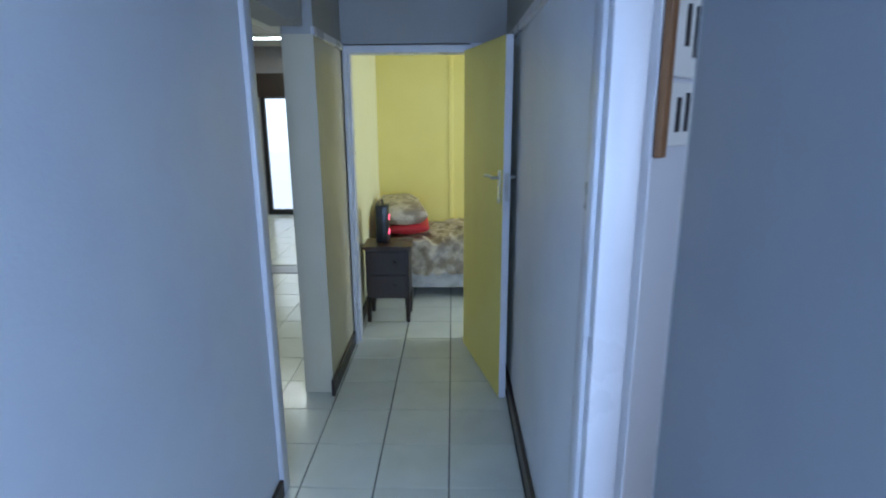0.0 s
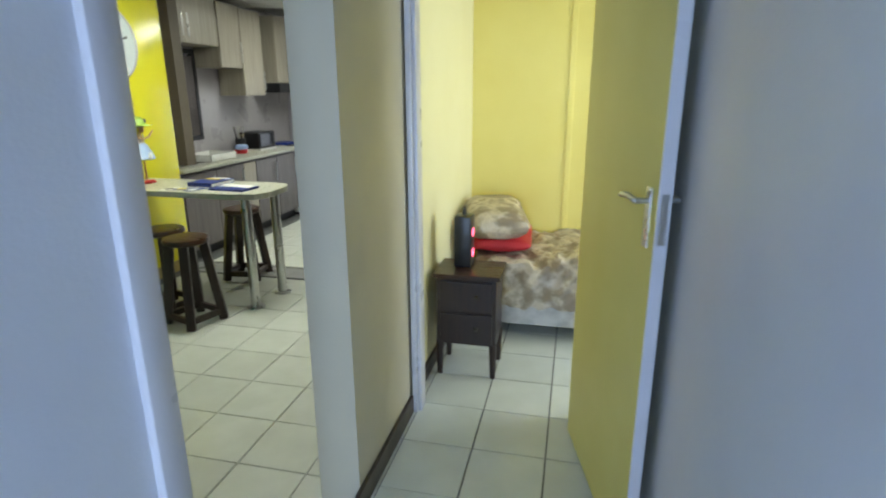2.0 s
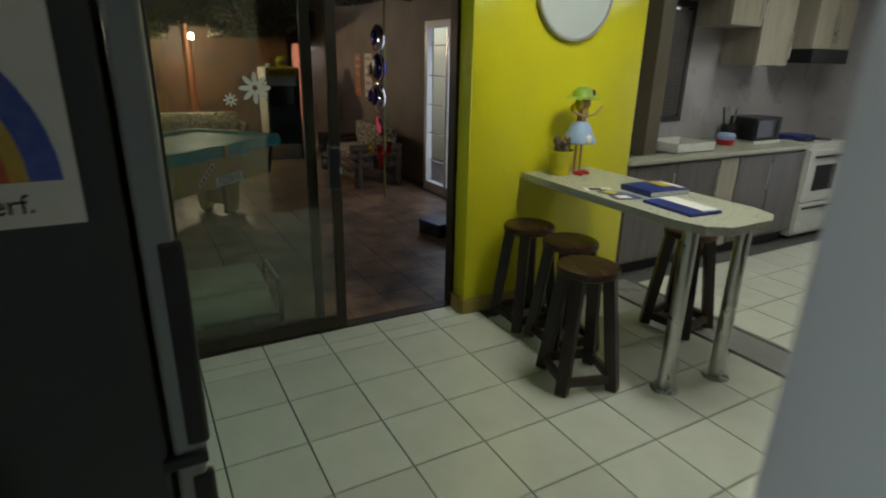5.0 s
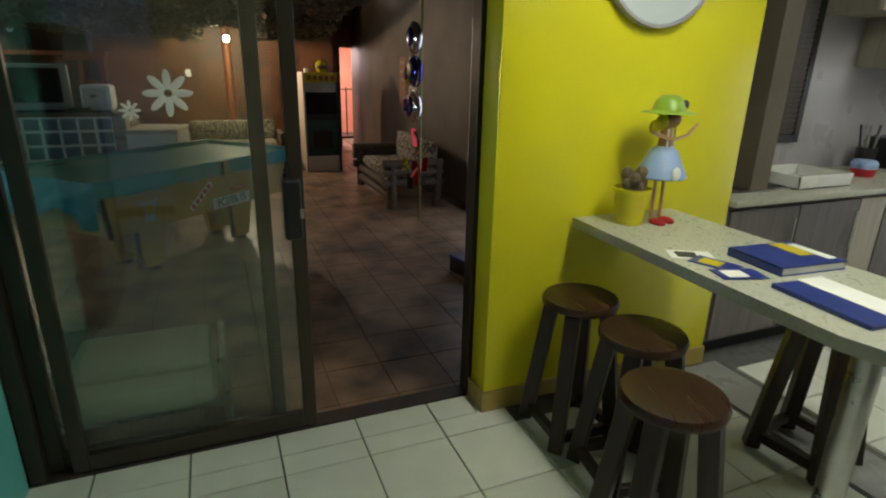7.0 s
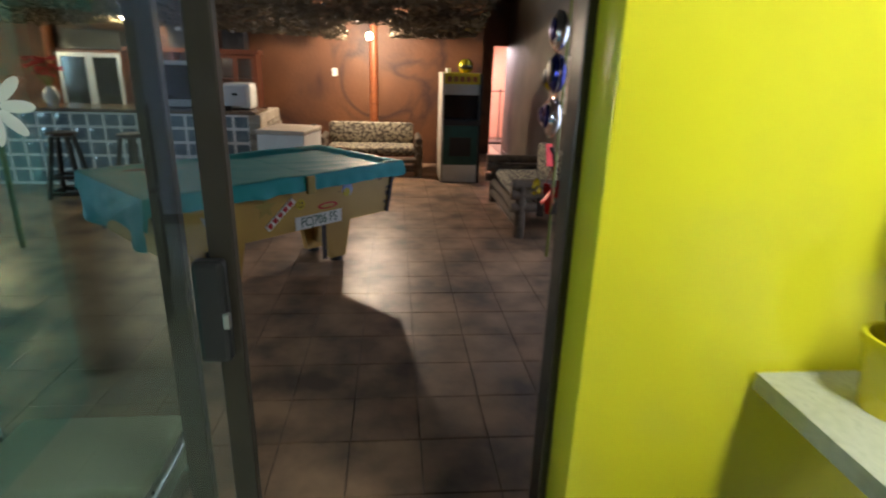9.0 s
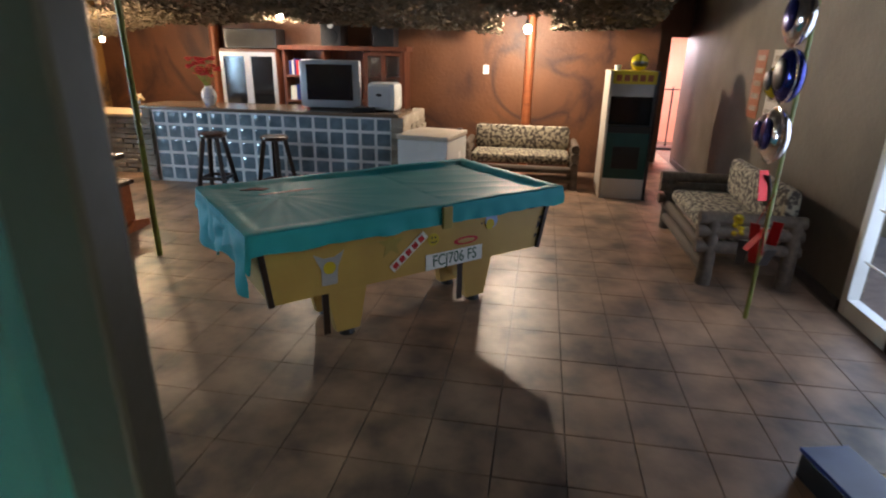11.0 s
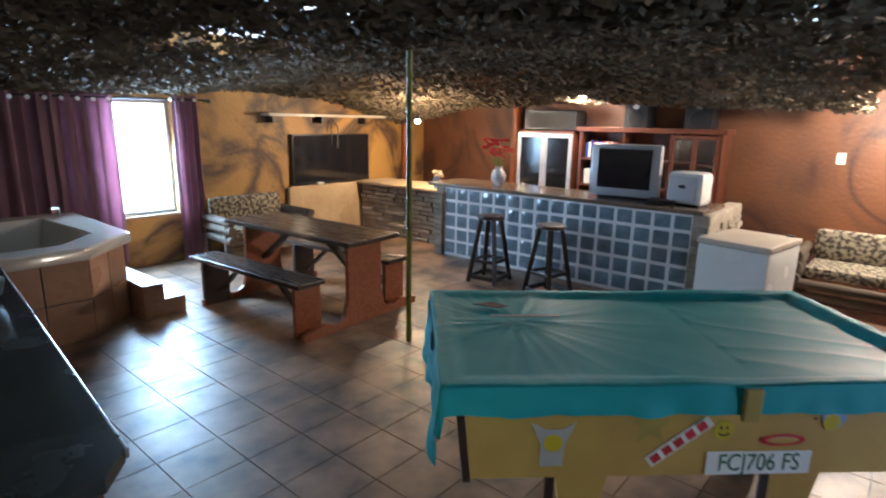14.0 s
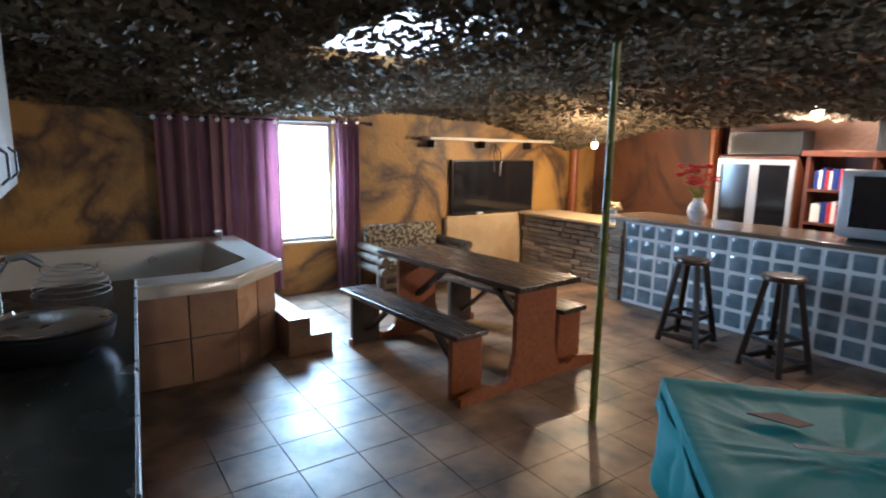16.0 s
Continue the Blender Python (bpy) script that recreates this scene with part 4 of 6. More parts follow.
def wall_cupboard(y0, y1, z0, z1, depth, doors):
    c = thing("wall_cupboard", "grey oak laminate wall cupboard with steel bar handles", "cupboard", (0, 0, 0), 0, "kitchen wall cupboards")
    part("carcass", boxes((-4.055, -4.055 + depth, y0, y1, z0, z1), bevel=0.003), OAK_GREY, c)
    w = (y1 - y0) / doors
    for i in range(doors):
        d = part("door", boxes((-4.055 + depth, -4.037 + depth, y0 + i * w + 0.003, y0 + (i + 1) * w - 0.003, z0 + 0.003, z1 - 0.003), bevel=0.003), OAK_GREY, c)
        hy = y0 + (i + 0.5) * w + (0.42 * w if i % 2 == 0 else -0.42 * w)
        part("handle", boxes((-4.02 + depth, -4.008 + depth, hy - 0.007, hy + 0.007, z0 + 0.06, z0 + 0.28), bevel=0.003), STEEL, d)


wall_cupboard(5.9, 6.98, 2.06, 2.56, 0.32, 2)
wall_cupboard(7.0, 7.4, 1.85, 2.52, 0.32, 1)
wall_cupboard(7.41, 7.85, 1.55, 2.5, 0.32, 1)
wall_cupboard(8.1, 8.7, 1.7, 2.5, 0.36, 2)
ex = thing("extractor_hood", "dark extractor hood below the cupboard", "extractor", (0, 0, 0))
part("body", boxes((-4.055, -3.66, 8.1, 8.68, 1.58, 1.695), bevel=0.006), BLACK, ex)

win = tagged(thing("window_1", "kitchen window with dark frame and closed grey blind", "window"), kind="structure")
part("window_frame", boxes((-4.1, -4.04, 5.83, 5.87, 1.08, 2.04), (-4.1, -4.04, 6.95, 7.0, 1.08, 2.04), (-4.1, -4.04, 5.87, 6.95, 1.08, 1.13), (-4.1, -4.04, 5.87, 6.95, 1.99, 2.04), bevel=0.003), BLACK, win)
pn = part("pane", boxes((-4.15, -4.144, 5.84, 6.98, 1.1, 2.02)), PANE, win)
pn.visible_shadow = False
bd = tagged(thing("door_back", "dark-framed glazed back door letting in daylight", "door"), kind="structure")
part("door_frame", boxes((-3.0, -2.93, 9.02, 9.08, 0, 1.9), (-2.27, -2.2, 9.02, 9.08, 0, 1.9), (-2.93, -2.27, 9.02, 9.08, 1.83, 1.9), (-2.93, -2.27, 9.02, 9.08, 0, 0.08), bevel=0.004), BLACK, bd)
pn = part("pane", boxes((-2.93, -2.27, 9.047, 9.053, 0.08, 1.83)), PANE, bd)
pn.visible_shadow = False
structure("backdrop_back_yard", boxes((-3.6, -1.6, 10.2, 10.25, -0.5, 2.8)), glow("pale_yard_light", (0.78, 0.88, 1.0), 1.6), "pale daylight behind the back door")
pm = thing("pelmet", "dark pelmet above the glazed back door", "pelmet")
part("board", boxes((-3.05, -2.15, 8.86, 9.0, 1.85, 2.2), bevel=0.01), CHOC, pm)

bl = thing("blind", "grey slatted venetian blind, lowered and nearly closed", "blind")
slat = mesh_of("slat", bm_box(B(), (0, 0, 0), (0.004, 1.1, 0.034), 0, 0.001), GREY_LAM)
for i in range(26):
    o = new("slat", slat)
    o.parent = bl
    o.matrix_basis = pose(-4.05, 6.41, 1.15 + i * 0.032, 0, 24, 0)

tl = thing("tube_lamp", "lit white fluorescent ceiling lamp", "ceiling lamp", (-2.2, 5.0, H), 0, "kitchen tube lamps")
part("housing", boxes((-0.62, 0.62, -0.06, 0.06, -0.045, 0), bevel=0.006), WHITE_ENAMEL, tl)
part("tube", bm_cone(B(), (-0.6, 0, -0.058), (0.6, 0, -0.058), 0.013, 0.013, 12), TUBE, tl)
copy_thing(tl, pose(-2.4, 7.6, H))

# ---- games room: windows, curtains, roof lights ----
SHEET = bpy.data.materials.new("translucent_roof_sheet")
SHEET.use_nodes = True
_n = SHEET.node_tree.nodes
_t = _n.new("ShaderNodeBsdfTranslucent")
_t.inputs[0].default_value = (0.85, 0.9, 0.92, 1)
SHEET.node_tree.links.new(_t.outputs[0], _n["Material Output"].inputs[0])
structure("roof_light_1", boxes((-8.4, -7.0, -3.02, -0.5, 2.62, 2.626), (-11.4, -9.4, 2.5, 3.1, 2.62, 2.626), (-10.8, -8.6, 5.6, 6.25, 2.62, 2.626)), SHEET, "milky translucent roof sheet")
for i in range(7):
    structure("trim_roof_batten", boxes((-10.7 + i * 0.3, -10.66 + i * 0.3, 5.55, 6.2, 2.55, 2.6)), DARK_ROOF)

w2 = tagged(thing("window_2", "bright steel window between plum curtains", "window"), kind="structure")
part("window_frame", boxes((-7.24, -7.2, -2.99, -2.95, 0.5, 1.8), (-6.54, -6.5, -2.99, -2.95, 0.5, 1.8), (-7.2, -6.54, -2.99, -2.95, 1.76, 1.8), (-7.2, -6.54, -2.99, -2.95, 0.5, 0.54)), WHITE_ENAMEL, w2)
part("window_sill", boxes((-7.26, -6.48, -2.95, -2.85, 0.47, 0.5), bevel=0.004), STONE_PALE, w2)
structure("backdrop_garden", boxes((-9.0, -5.0, -4.3, -4.25, -0.5, 3.0)), OUTSIDE, "overexposed bright garden light")
pd = tagged(thing("door_patio", "white-curtained glazed patio door with steel bars", "door"), kind="structure")
part("door_frame", boxes((-7.25, -7.18, 6.12, 6.2, G, 1.98), (-6.17, -6.1, 6.12, 6.2, G, 1.98), (-6.7, -6.64, 6.12, 6.2, G, 1.98), (-7.18, -6.17, 6.12, 6.2, 1.9, 1.98), (-7.18, -6.17, 6.12, 6.2, G, 0.02), bevel=0.004), WHITE_ENAMEL, pd)
for i in range(5):
    part("bar", bm_cone(B(), (-7.15, 6.15, 0.3 + i * 0.35), (-6.2, 6.15, 0.3 + i * 0.35), 0.008, 0.008, 8), WHITE_ENAMEL, pd)
structure("backdrop_yard", boxes((-8.5, -5.0, 7.2, 7.25, -0.5, 3.0)), glow("bright_yard", (0.62, 0.72, 0.95), 0.9), "pale blue daylight outside")


def curtain(label, x0, x1, z0, z1, y, folds):
    n = int((x1 - x0) * 60)
    b = B()
    rows = []
    for k in range(2):
        row = []
        for i in range(n + 1):
            x = x0 + (x1 - x0) * i / n
            d = 0.024 * math.sin(i / n * folds * math.tau) + 0.015 * math.sin(i / n * folds * 2.7 + 1)
            row.append([b.verts.new((x + 0.01 * math.sin(i), y + d * (0.7 + 0.3 * (1 - k)), z)) for z in (z0, (z0 + z1) / 2, z1)])
        rows.append(row)
        break
    for i in range(n):
        for j in range(2):
            b.faces.new((rows[0][i][j], rows[0][i + 1][j], rows[0][i + 1][j + 1], rows[0][i][j + 1]))
    bmesh.ops.solidify(b, geom=b.faces[:], thickness=0.004)
    c = thing("curtain", label, "curtain")
    part("cloth", b, CURTAIN, c, "", True)
    for i in range(int((x1 - x0) / 0.14) + 1):
        x = x0 + 0.05 + i * 0.14
        part("eyelet", bm_cone(B(), (x, y + 0.045, z1 - 0.05), (x, y + 0.05, z1 - 0.05), 0.022, 0.022, 14), STEEL, c, "steel eyelet")


curtain("plum eyelet curtain drawn to one side of the window", -6.58, -5.42, 0.02, 1.83, -2.76, 9)
curtain("narrow plum eyelet curtain gathered beside the window", -7.5, -7.2, G + 0.02, 1.86, -2.76, 4)
rod = thing("curtain_rod", "dark curtain rod above the window", "curtain rod")
part("rod", bm_cone(B(), (-7.65, -2.76, 1.815), (-5.3, -2.76, 1.795), 0.012, 0.012, 10), BLACK, rod)
for x in (-7.65, -5.3):
    part("finial", bm_ball(B(), (x, -2.76, 1.805), (0.025, 0.025, 0.025), 12), BLACK, rod)
    part("bracket", boxes((x - 0.01, x + 0.01, -2.87, -2.76, 1.79, 1.81)), BLACK, rod)

# ---- television wall ----
structure("wall_stone_panel", boxes((-10.3, -8.75, -2.87, -2.8, G, 0.68), bevel=0.02), STONE_PALE, "pale sandy stone panel below the television")
tv = thing("television", "large black flat television on the ochre wall", "television", (-9.54, -2.868, 0.7))
part("cabinet", boxes((-0.71, 0.71, 0.002, 0.06, 0, 0.71), bevel=0.006), BLACK, tv)
part("screen", boxes((-0.69, 0.69, 0.06, 0.064, 0.03, 0.69)), SCREEN, tv)
part("cable", bm_tube(B(), [(-0.5, 0.05, 0.0), (-0.65, 0.09, -0.06), (-0.78, 0.09, -0.3), (-0.8, 0.03, -0.6)], 0.006), BLACK, tv)
part("strap", bm_tube(B(), [(0.02, 0.07, 0.55), (0.03, 0.06, 0.8), (0.0, 0.06, 0.92), (-0.1, 0.06, 0.8), (-0.08, 0.07, 0.5)], 0.01), BLACK, tv)
rm = thing("remote_control", "pale remote control below the television", "remote", (-9.3, -2.81, 0.69), 20)
part("body", boxes((-0.08, 0.08, -0.02, 0.02, 0, 0.03), bevel=0.006), PAPER, rm)
sh = thing("wall_shelf", "long thin pale shelf above the television", "shelf")
part("board", boxes((-11.0, -8.4, -2.868, -2.66, 1.65, 1.685), bevel=0.003), CREAM, sh)
for x in (-8.5, -9.3, -10.1, -10.9):
    part("bracket", boxes((x - 0.012, x + 0.012, -2.868, -2.72, 1.56, 1.66)), BLACK, sh)
ps = thing("wall_post", "red-brown wooden post in the corner", "post")
part("post", bm_cone(B(), (-11.05, -2.78, G), (-11.05, -2.78, 2.5), 0.07, 0.06, 14), RED_WOOD, ps, "", True)


def log_sofa(label, at, rz, width, back_h):
    s = thing("log_sofa", label, "sofa", at, rz, "log sofas")
    part("seat_cushion", boxes((-width / 2, width / 2, -0.28, 0.25, 0.3, 0.42), bevel=0.05), TAPESTRY, s, "patterned seat cushion", True)
    part("back_cushion", boxes((-width / 2, width / 2, 0.2, 0.32, 0.4, back_h), bevel=0.05), TAPESTRY, s, "patterned back cushion", True)
    for z in (0.12, 0.24):
        part("rail", bm_cone(B(), (-width / 2 - 0.05, -0.28, z), (width / 2 + 0.05, -0.28, z), 0.05, 0.045, 12), LOG, s, "", True)
    for x in (-width / 2 - 0.06, width / 2 + 0.06):
        for y in (-0.28, 0.28):
            part("post", bm_cone(B(), (x, y, 0), (x, y, 0.52), 0.055, 0.05, 12), LOG, s, "", True)
        for z in (0.3, 0.42, 0.52):
            part("arm_log", bm_cone(B(), (x, -0.38, z), (x, 0.34, z), 0.05, 0.045, 12), LOG, s, "", True)
    return s


log_sofa("log sofa with patterned cushions below the television wall", (-8.05, -2.5, G), 180, 1.0, 0.75)
log_sofa("log sofa with dark patterned cushions against the rust wall", (-10.75, 3.78, G), 90, 1.25, 0.72)
log_sofa("log sofa with worn patterned cushions against the khaki wall", (-8.3, 5.6, G), 0, 1.34, 0.74)

# ---- picnic table with benches ----
pt = thing("picnic_table", "dark-topped wooden table with red-brown end panels", "table", (-7.28, -0.37, G), 4)
part("tabletop", boxes((-0.31, 0.31, -0.86, 0.86, 0.72, 0.76), bevel=0.006), TABLE_WOOD, pt, "dark varnished tabletop")


def end_panel(parent, y, x0, x1, z1):
    part("end_panel", boxes((x0, x1, y - 0.02, y + 0.02, 0, z1), bevel=0.004), RED_WOOD, parent, "red-brown end panel")


for y in (-0.7, 0.72):
    end_panel(pt, y, -0.2, 0.2, 0.72)
    pts = [(0.2, 0.0), (0.68, 0.0), (0.68, 0.06), (0.46, 0.1)] + [(0.34 + 0.13 * math.cos(a), 0.19 + 0.13 * math.sin(a)) for a in (-0.9, -1.4, -1.9, -2.4)] + [(0.2, 0.26)]
    for s in (1, -1):
        b = bm_prism(B(), [(s * x, z) for x, z in pts], y - 0.019, y + 0.019)
        bmesh.ops.transform(b, matrix=pose(0, 0, 0, 90, 0, 0) @ Matrix.Scale(-1, 4, (0, 0, 1)), verts=b.verts)
        part("foot_panel", b, RED_WOOD, pt, "scooped red-brown foot panel")
part("brace", bm_beam(B(), (0, -0.68, 0.35), (0, -0.2, 0.71), 0.06, 0.04), CHOC, pt)
part("brace", bm_beam(B(), (0, 0.7, 0.35), (0, 0.2, 0.71), 0.06, 0.04), CHOC, pt)
for s in (1, -1):
    bn = thing("bench", "long wooden bench fixed beside the picnic table", "bench", (-7.28 + s * 0.52, -0.37 + s * 0.036, G), 4, "picnic benches")
    part("seat", boxes((-0.14, 0.14, -0.9, 0.66, 0.41, 0.45), bevel=0.006), TABLE_WOOD, bn)
    for y in (-0.7, 0.6):
        part("leg_panel", boxes((-0.12, 0.14, y - 0.02, y + 0.02, 0.0, 0.41), bevel=0.004), RED_WOOD if y > 0 else CHOC, bn)
    part("brace", bm_beam(B(), (0, 0.56, 0.12), (0, 0.2, 0.41), 0.05, 0.03), CHOC, bn)
    part("brace", bm_beam(B(), (0, -0.66, 0.12), (0, -0.3, 0.41), 0.05, 0.03), CHOC, bn)

pole = thing("bamboo_pole", "green bamboo pole holding up the netting", "pole", (-7.256, 0.96, G))
prof = []
for i in range(12):
    z = i * 0.185
    prof += [(0.022, z), (0.021, z + 0.165), (0.026, z + 0.175), (0.022, z + 0.185)]
part("cane", bm_lathe(B(), prof, (0, 0, 0), 12), BAMBOO, pole, "", True)

# ---- bar ----
bar = thing("bar_counter", "glass block bar counter with dark wooden top", "bar counter")
part("top", boxes((-10.35, -9.62, -0.98, 2.42, 0.81, 0.85), bevel=0.008), BARTOP, bar, "dark varnished bar top")
part("front_strip", boxes((-9.735, -9.72, -0.78, 2.3, 0.775, 0.81)), MORTAR, bar)
part("core", boxes((-9.9, -9.737, -0.78, 2.3, G, 0.8)), MORTAR, bar, "white mortar joints")
part("end_pier", boxes((-10.2, -9.72, -0.92, -0.78, G, 0.81), bevel=0.02), STONE, bar, "stacked stone end")
part("end_pier", boxes((-10.9, -9.72, 2.3, 2.46, G, 0.81), bevel=0.02), STONE, bar, "stacked stone end")
block = mesh_of("glass_block", boxes((-0.035, 0.035, -0.083, 0.083, -0.075, 0.075), bevel=0.014), BLOCK, True)
for j in range(5):
    for i in range(16):
        o = new("glass_block", block)
        o.parent = bar
        o.matrix_basis = pose(-9.768, -0.78 + 0.193 * (i + 0.5), G + 0.02 + 0.176 * (j + 0.5))
rng = random.Random(4)
for k in range(46):
    z = G + 0.03 + (k % 12) * 0.067
    y = 2.3 + 0.0
    x0 = -10.85 + (k // 12) * 0.3 + rng.uniform(-0.05, 0.05)
    w = rng.uniform(0.2, 0.3)
    part("stone", boxes((x0, min(x0 + w, -9.71), 2.455, 2.475 + rng.uniform(0, 0.02), z - 0.03, z + 0.03), bevel=0.008), STONE, bar)
for k in range(12):
    z = G + 0.03 + k * 0.067
    part("stone", boxes((-9.725, -9.7 + rng.uniform(0, 0.02), 2.31, 2.46, z - 0.03, z + 0.03), bevel=0.008), STONE, bar)
    part("stone", boxes((-9.725, -9.7 + rng.uniform(0, 0.02), -0.92, -0.79, z - 0.03, z + 0.03), bevel=0.008), STONE, bar)
sc = thing("stone_counter", "low stacked stone counter with pale top", "counter")
part("core", boxes((-10.6, -10.08, -2.78, -0.98, G, 0.66)), STONE, sc)
part("top", boxes((-10.65, -9.98, -2.79, -0.99, 0.66, 0.7), bevel=0.01), STONE_PALE, sc, "pale stone top")
for k in range(11):
    y = -2.76 + rng.uniform(0, 0.08)
    while y < -1.05:
        w = min(rng.uniform(0.14, 0.34), -1.0 - y)
        part("stone", boxes((-10.09, -10.05 + rng.uniform(0, 0.04), y, y + w - 0.012, G + 0.01 + k * 0.066, G + 0.068 + k * 0.066), bevel=0.012), STONE, sc)
        y += w
s1 = stool("tall dark wooden bar stool", (-9.12, 0.4, G), 0.74, 0.17, 6, "bar stools", 0.15)
for s in (-1, 1):
    part("footrest", bm_beam(B(), (s * 0.135, -0.135, 0.24), (s * 0.135, 0.135, 0.24), 0.025, 0.035), CHOC, s1)
    part("footrest", bm_beam(B(), (-0.135, s * 0.135, 0.24), (0.135, s * 0.135, 0.24), 0.025, 0.035), CHOC, s1)
copy_thing(s1, pose(-9.1, 1.15, G, 0, 0, -12))

crt = thing("tube_television", "old silver tube television standing on the bar", "television", (-10.0, 1.5, 0.85), 4)
part("shell", boxes((-0.02, 0.08, -0.37, 0.37, 0.02, 0.57), bevel=0.03), SILVER, crt, "silver plastic shell", True)
b = B()
bm_box(b, (-0.17, 0, 0.3), (0.32, 0.56, 0.44), 0, 0.06)
part("tube_housing", b, SILVER, crt, "", True)
part("screen", boxes((0.08, 0.086, -0.28, 0.28, 0.11, 0.52), bevel=0.02), SCREEN, crt)
part("foot", boxes((-0.2, 0.06, -0.28, 0.28, 0, 0.025), bevel=0.008), BLACK, crt)
ice = thing("ice_machine", "small white rounded ice machine on the bar", "ice machine", (-9.98, 2.16, 0.85), -6)
part("body", boxes((-0.15, 0.12, -0.18, 0.18, 0.01, 0.33), bevel=0.05), WHITE_ENAMEL, ice, "", True)
part("front_panel", boxes((0.112, 0.126, -0.15, 0.12, 0.05, 0.29), bevel=0.02), SILVER, ice)
part("badge", bm_ball(B(), (0.126, -0.02, 0.19), (0.004, 0.04, 0.018), 16), BLACK, ice)
part("foot", boxes((-0.12, 0.1, -0.15, 0.15, 0, 0.012)), BLACK, ice)
dvd = thing("media_box", "black media box with cables on the bar", "media player", (-9.85, 1.95, 0.85), 10)
part("body", boxes((-0.1, 0.1, -0.13, 0.13, 0, 0.05), bevel=0.005), BLACK, dvd)
vs = thing("flower_vase", "blue and white porcelain vase with red flowers", "vase", (-9.95, -0.1, 0.85))
part("vase", bm_lathe(B(), [(0.05, 0), (0.085, 0.06), (0.095, 0.12), (0.075, 0.18), (0.045, 0.215), (0.055, 0.235), (0.045, 0.235), (0.001, 0.2)], (0, 0, 0)), mat("porcelain", (0.7, 0.72, 0.75), (0.2, 0.26, 0.5), 0.15, 26, 0.0, 40, contrast=0.06, spread=0.62), vs, "", True)
bs, br = B(), B()
for i in range(22):
    a, r, h = rng.uniform(0, 6.28), rng.uniform(0.06, 0.27), rng.uniform(0.34, 0.56)
    p = Vector((r * math.cos(a) * 0.6, r * math.sin(a), h))
    bm_cone(bs, (0, 0, 0.2), p, 0.003, 0.002, 5)
    for q in range(5):
        bm_ball(br, p + Vector((rng.uniform(-0.02, 0.02), rng.uniform(-0.03, 0.03), rng.uniform(-0.015, 0.02))), (0.026, 0.036, 0.01), 6)
part("stems", bs, GREEN, vs)
part("flowers", br, RED, vs, "red silk flowers")
vb = thing("glass_vase", "small blue vase with pale flowers on the stone counter", "vase", (-10.1, -1.25, 0.7))
part("vase", bm_lathe(B(), [(0.04, 0), (0.045, 0.16), (0.04, 0.16), (0.001, 0.02)], (0, 0, 0)), PALE_BLUE, vb)
b = B()
for i in range(14):
    bm_ball(b, (rng.uniform(-0.05, 0.05), rng.uniform(-0.07, 0.07), 0.2 + rng.uniform(-0.03, 0.05)), (0.025, 0.025, 0.02), 7)
part("flowers", b, STONE_PALE, vb)

gc = thing("display_fridge", "glass-doored drinks fridge with silver frame", "fridge", (-11.3, -0.2, G))
part("body", boxes((-0.28, 0.1, -0.44, 0.44, 0.02, 1.62), bevel=0.01), MAHOGANY, gc)
for y in (-0.43, 0.0):
    dd = part("door", boxes((0.1, 0.13, y, y + 0.05, 0.75, 1.58), (0.1, 0.13, y + 0.38, y + 0.43, 0.75, 1.58), (0.1, 0.13, y + 0.05, y + 0.38, 1.52, 1.58), (0.1, 0.13, y + 0.05, y + 0.38, 0.75, 0.81), bevel=0.004), SILVER, gc, "silver door frame")
    part("pane", boxes((0.108, 0.112, y + 0.05, y + 0.38, 0.81, 1.52)), SCREEN, dd, "reflecting glass pane")
part("foot", boxes((-0.25, 0.08, -0.4, 0.4, 0, 0.02)), BLACK, gc)
wu = thing("wall_unit", "mahogany wall unit with glazed doors and books", "cabinet", (-11.35, 1.2, G))
for x0, x1, y0, y1, z0, z1 in ((-0.24, -0.2, -0.9, 0.9, 0, 1.62), (-0.2, 0.1, -0.9, -0.86, 0, 1.62), (-0.2, 0.1, 0.86, 0.9, 0, 1.62), (-0.2, 0.1, -0.3, -0.27, 0.7, 1.62), (-0.2, 0.1, 0.3, 0.33, 0.7, 1.62), (-0.24, 0.14, -0.94, 0.94, 1.62, 1.68), (-0.2, 0.1, -0.86, 0.86, 0.9, 0.93), (-0.2, 0.1, -0.86, 0.86, 1.25, 1.28), (-0.2, 0.1, -0.86, 0.86, 0, 0.7)):
    part("panel", boxes((x0, x1, y0, y1, z0, z1), bevel=0.003), MAHOGANY, wu)
for y in (0.34, 0.6):
    dd = part("door", boxes((0.1, 0.12, y, y + 0.03, 0.75, 1.6), (0.1, 0.12, y + 0.23, y + 0.26, 0.75, 1.6), (0.1, 0.12, y + 0.03, y + 0.23, 1.56, 1.6), (0.1, 0.12, y + 0.03, y + 0.23, 0.75, 0.8)), MAHOGANY, wu)
    part("pane", boxes((0.108, 0.11, y + 0.03, y + 0.23, 0.8, 1.56)), PANE, dd)
for z in (0.93, 1.28):
    y = -0.82
    while y < -0.42:
        w = rng.uniform(0.02, 0.045)
        bo = thing("book", "pale book standing on the wall unit shelf", "book", (-11.35, 1.2 + y, G + z), 0, "books on the shelf")
        part("cover", boxes((-0.1, 0.06, 0, w - 0.003, 0, rng.uniform(0.17, 0.23)), bevel=0.002), rng.choice((PAPER, PAPER, RED, BLUE)), bo)
        y += w
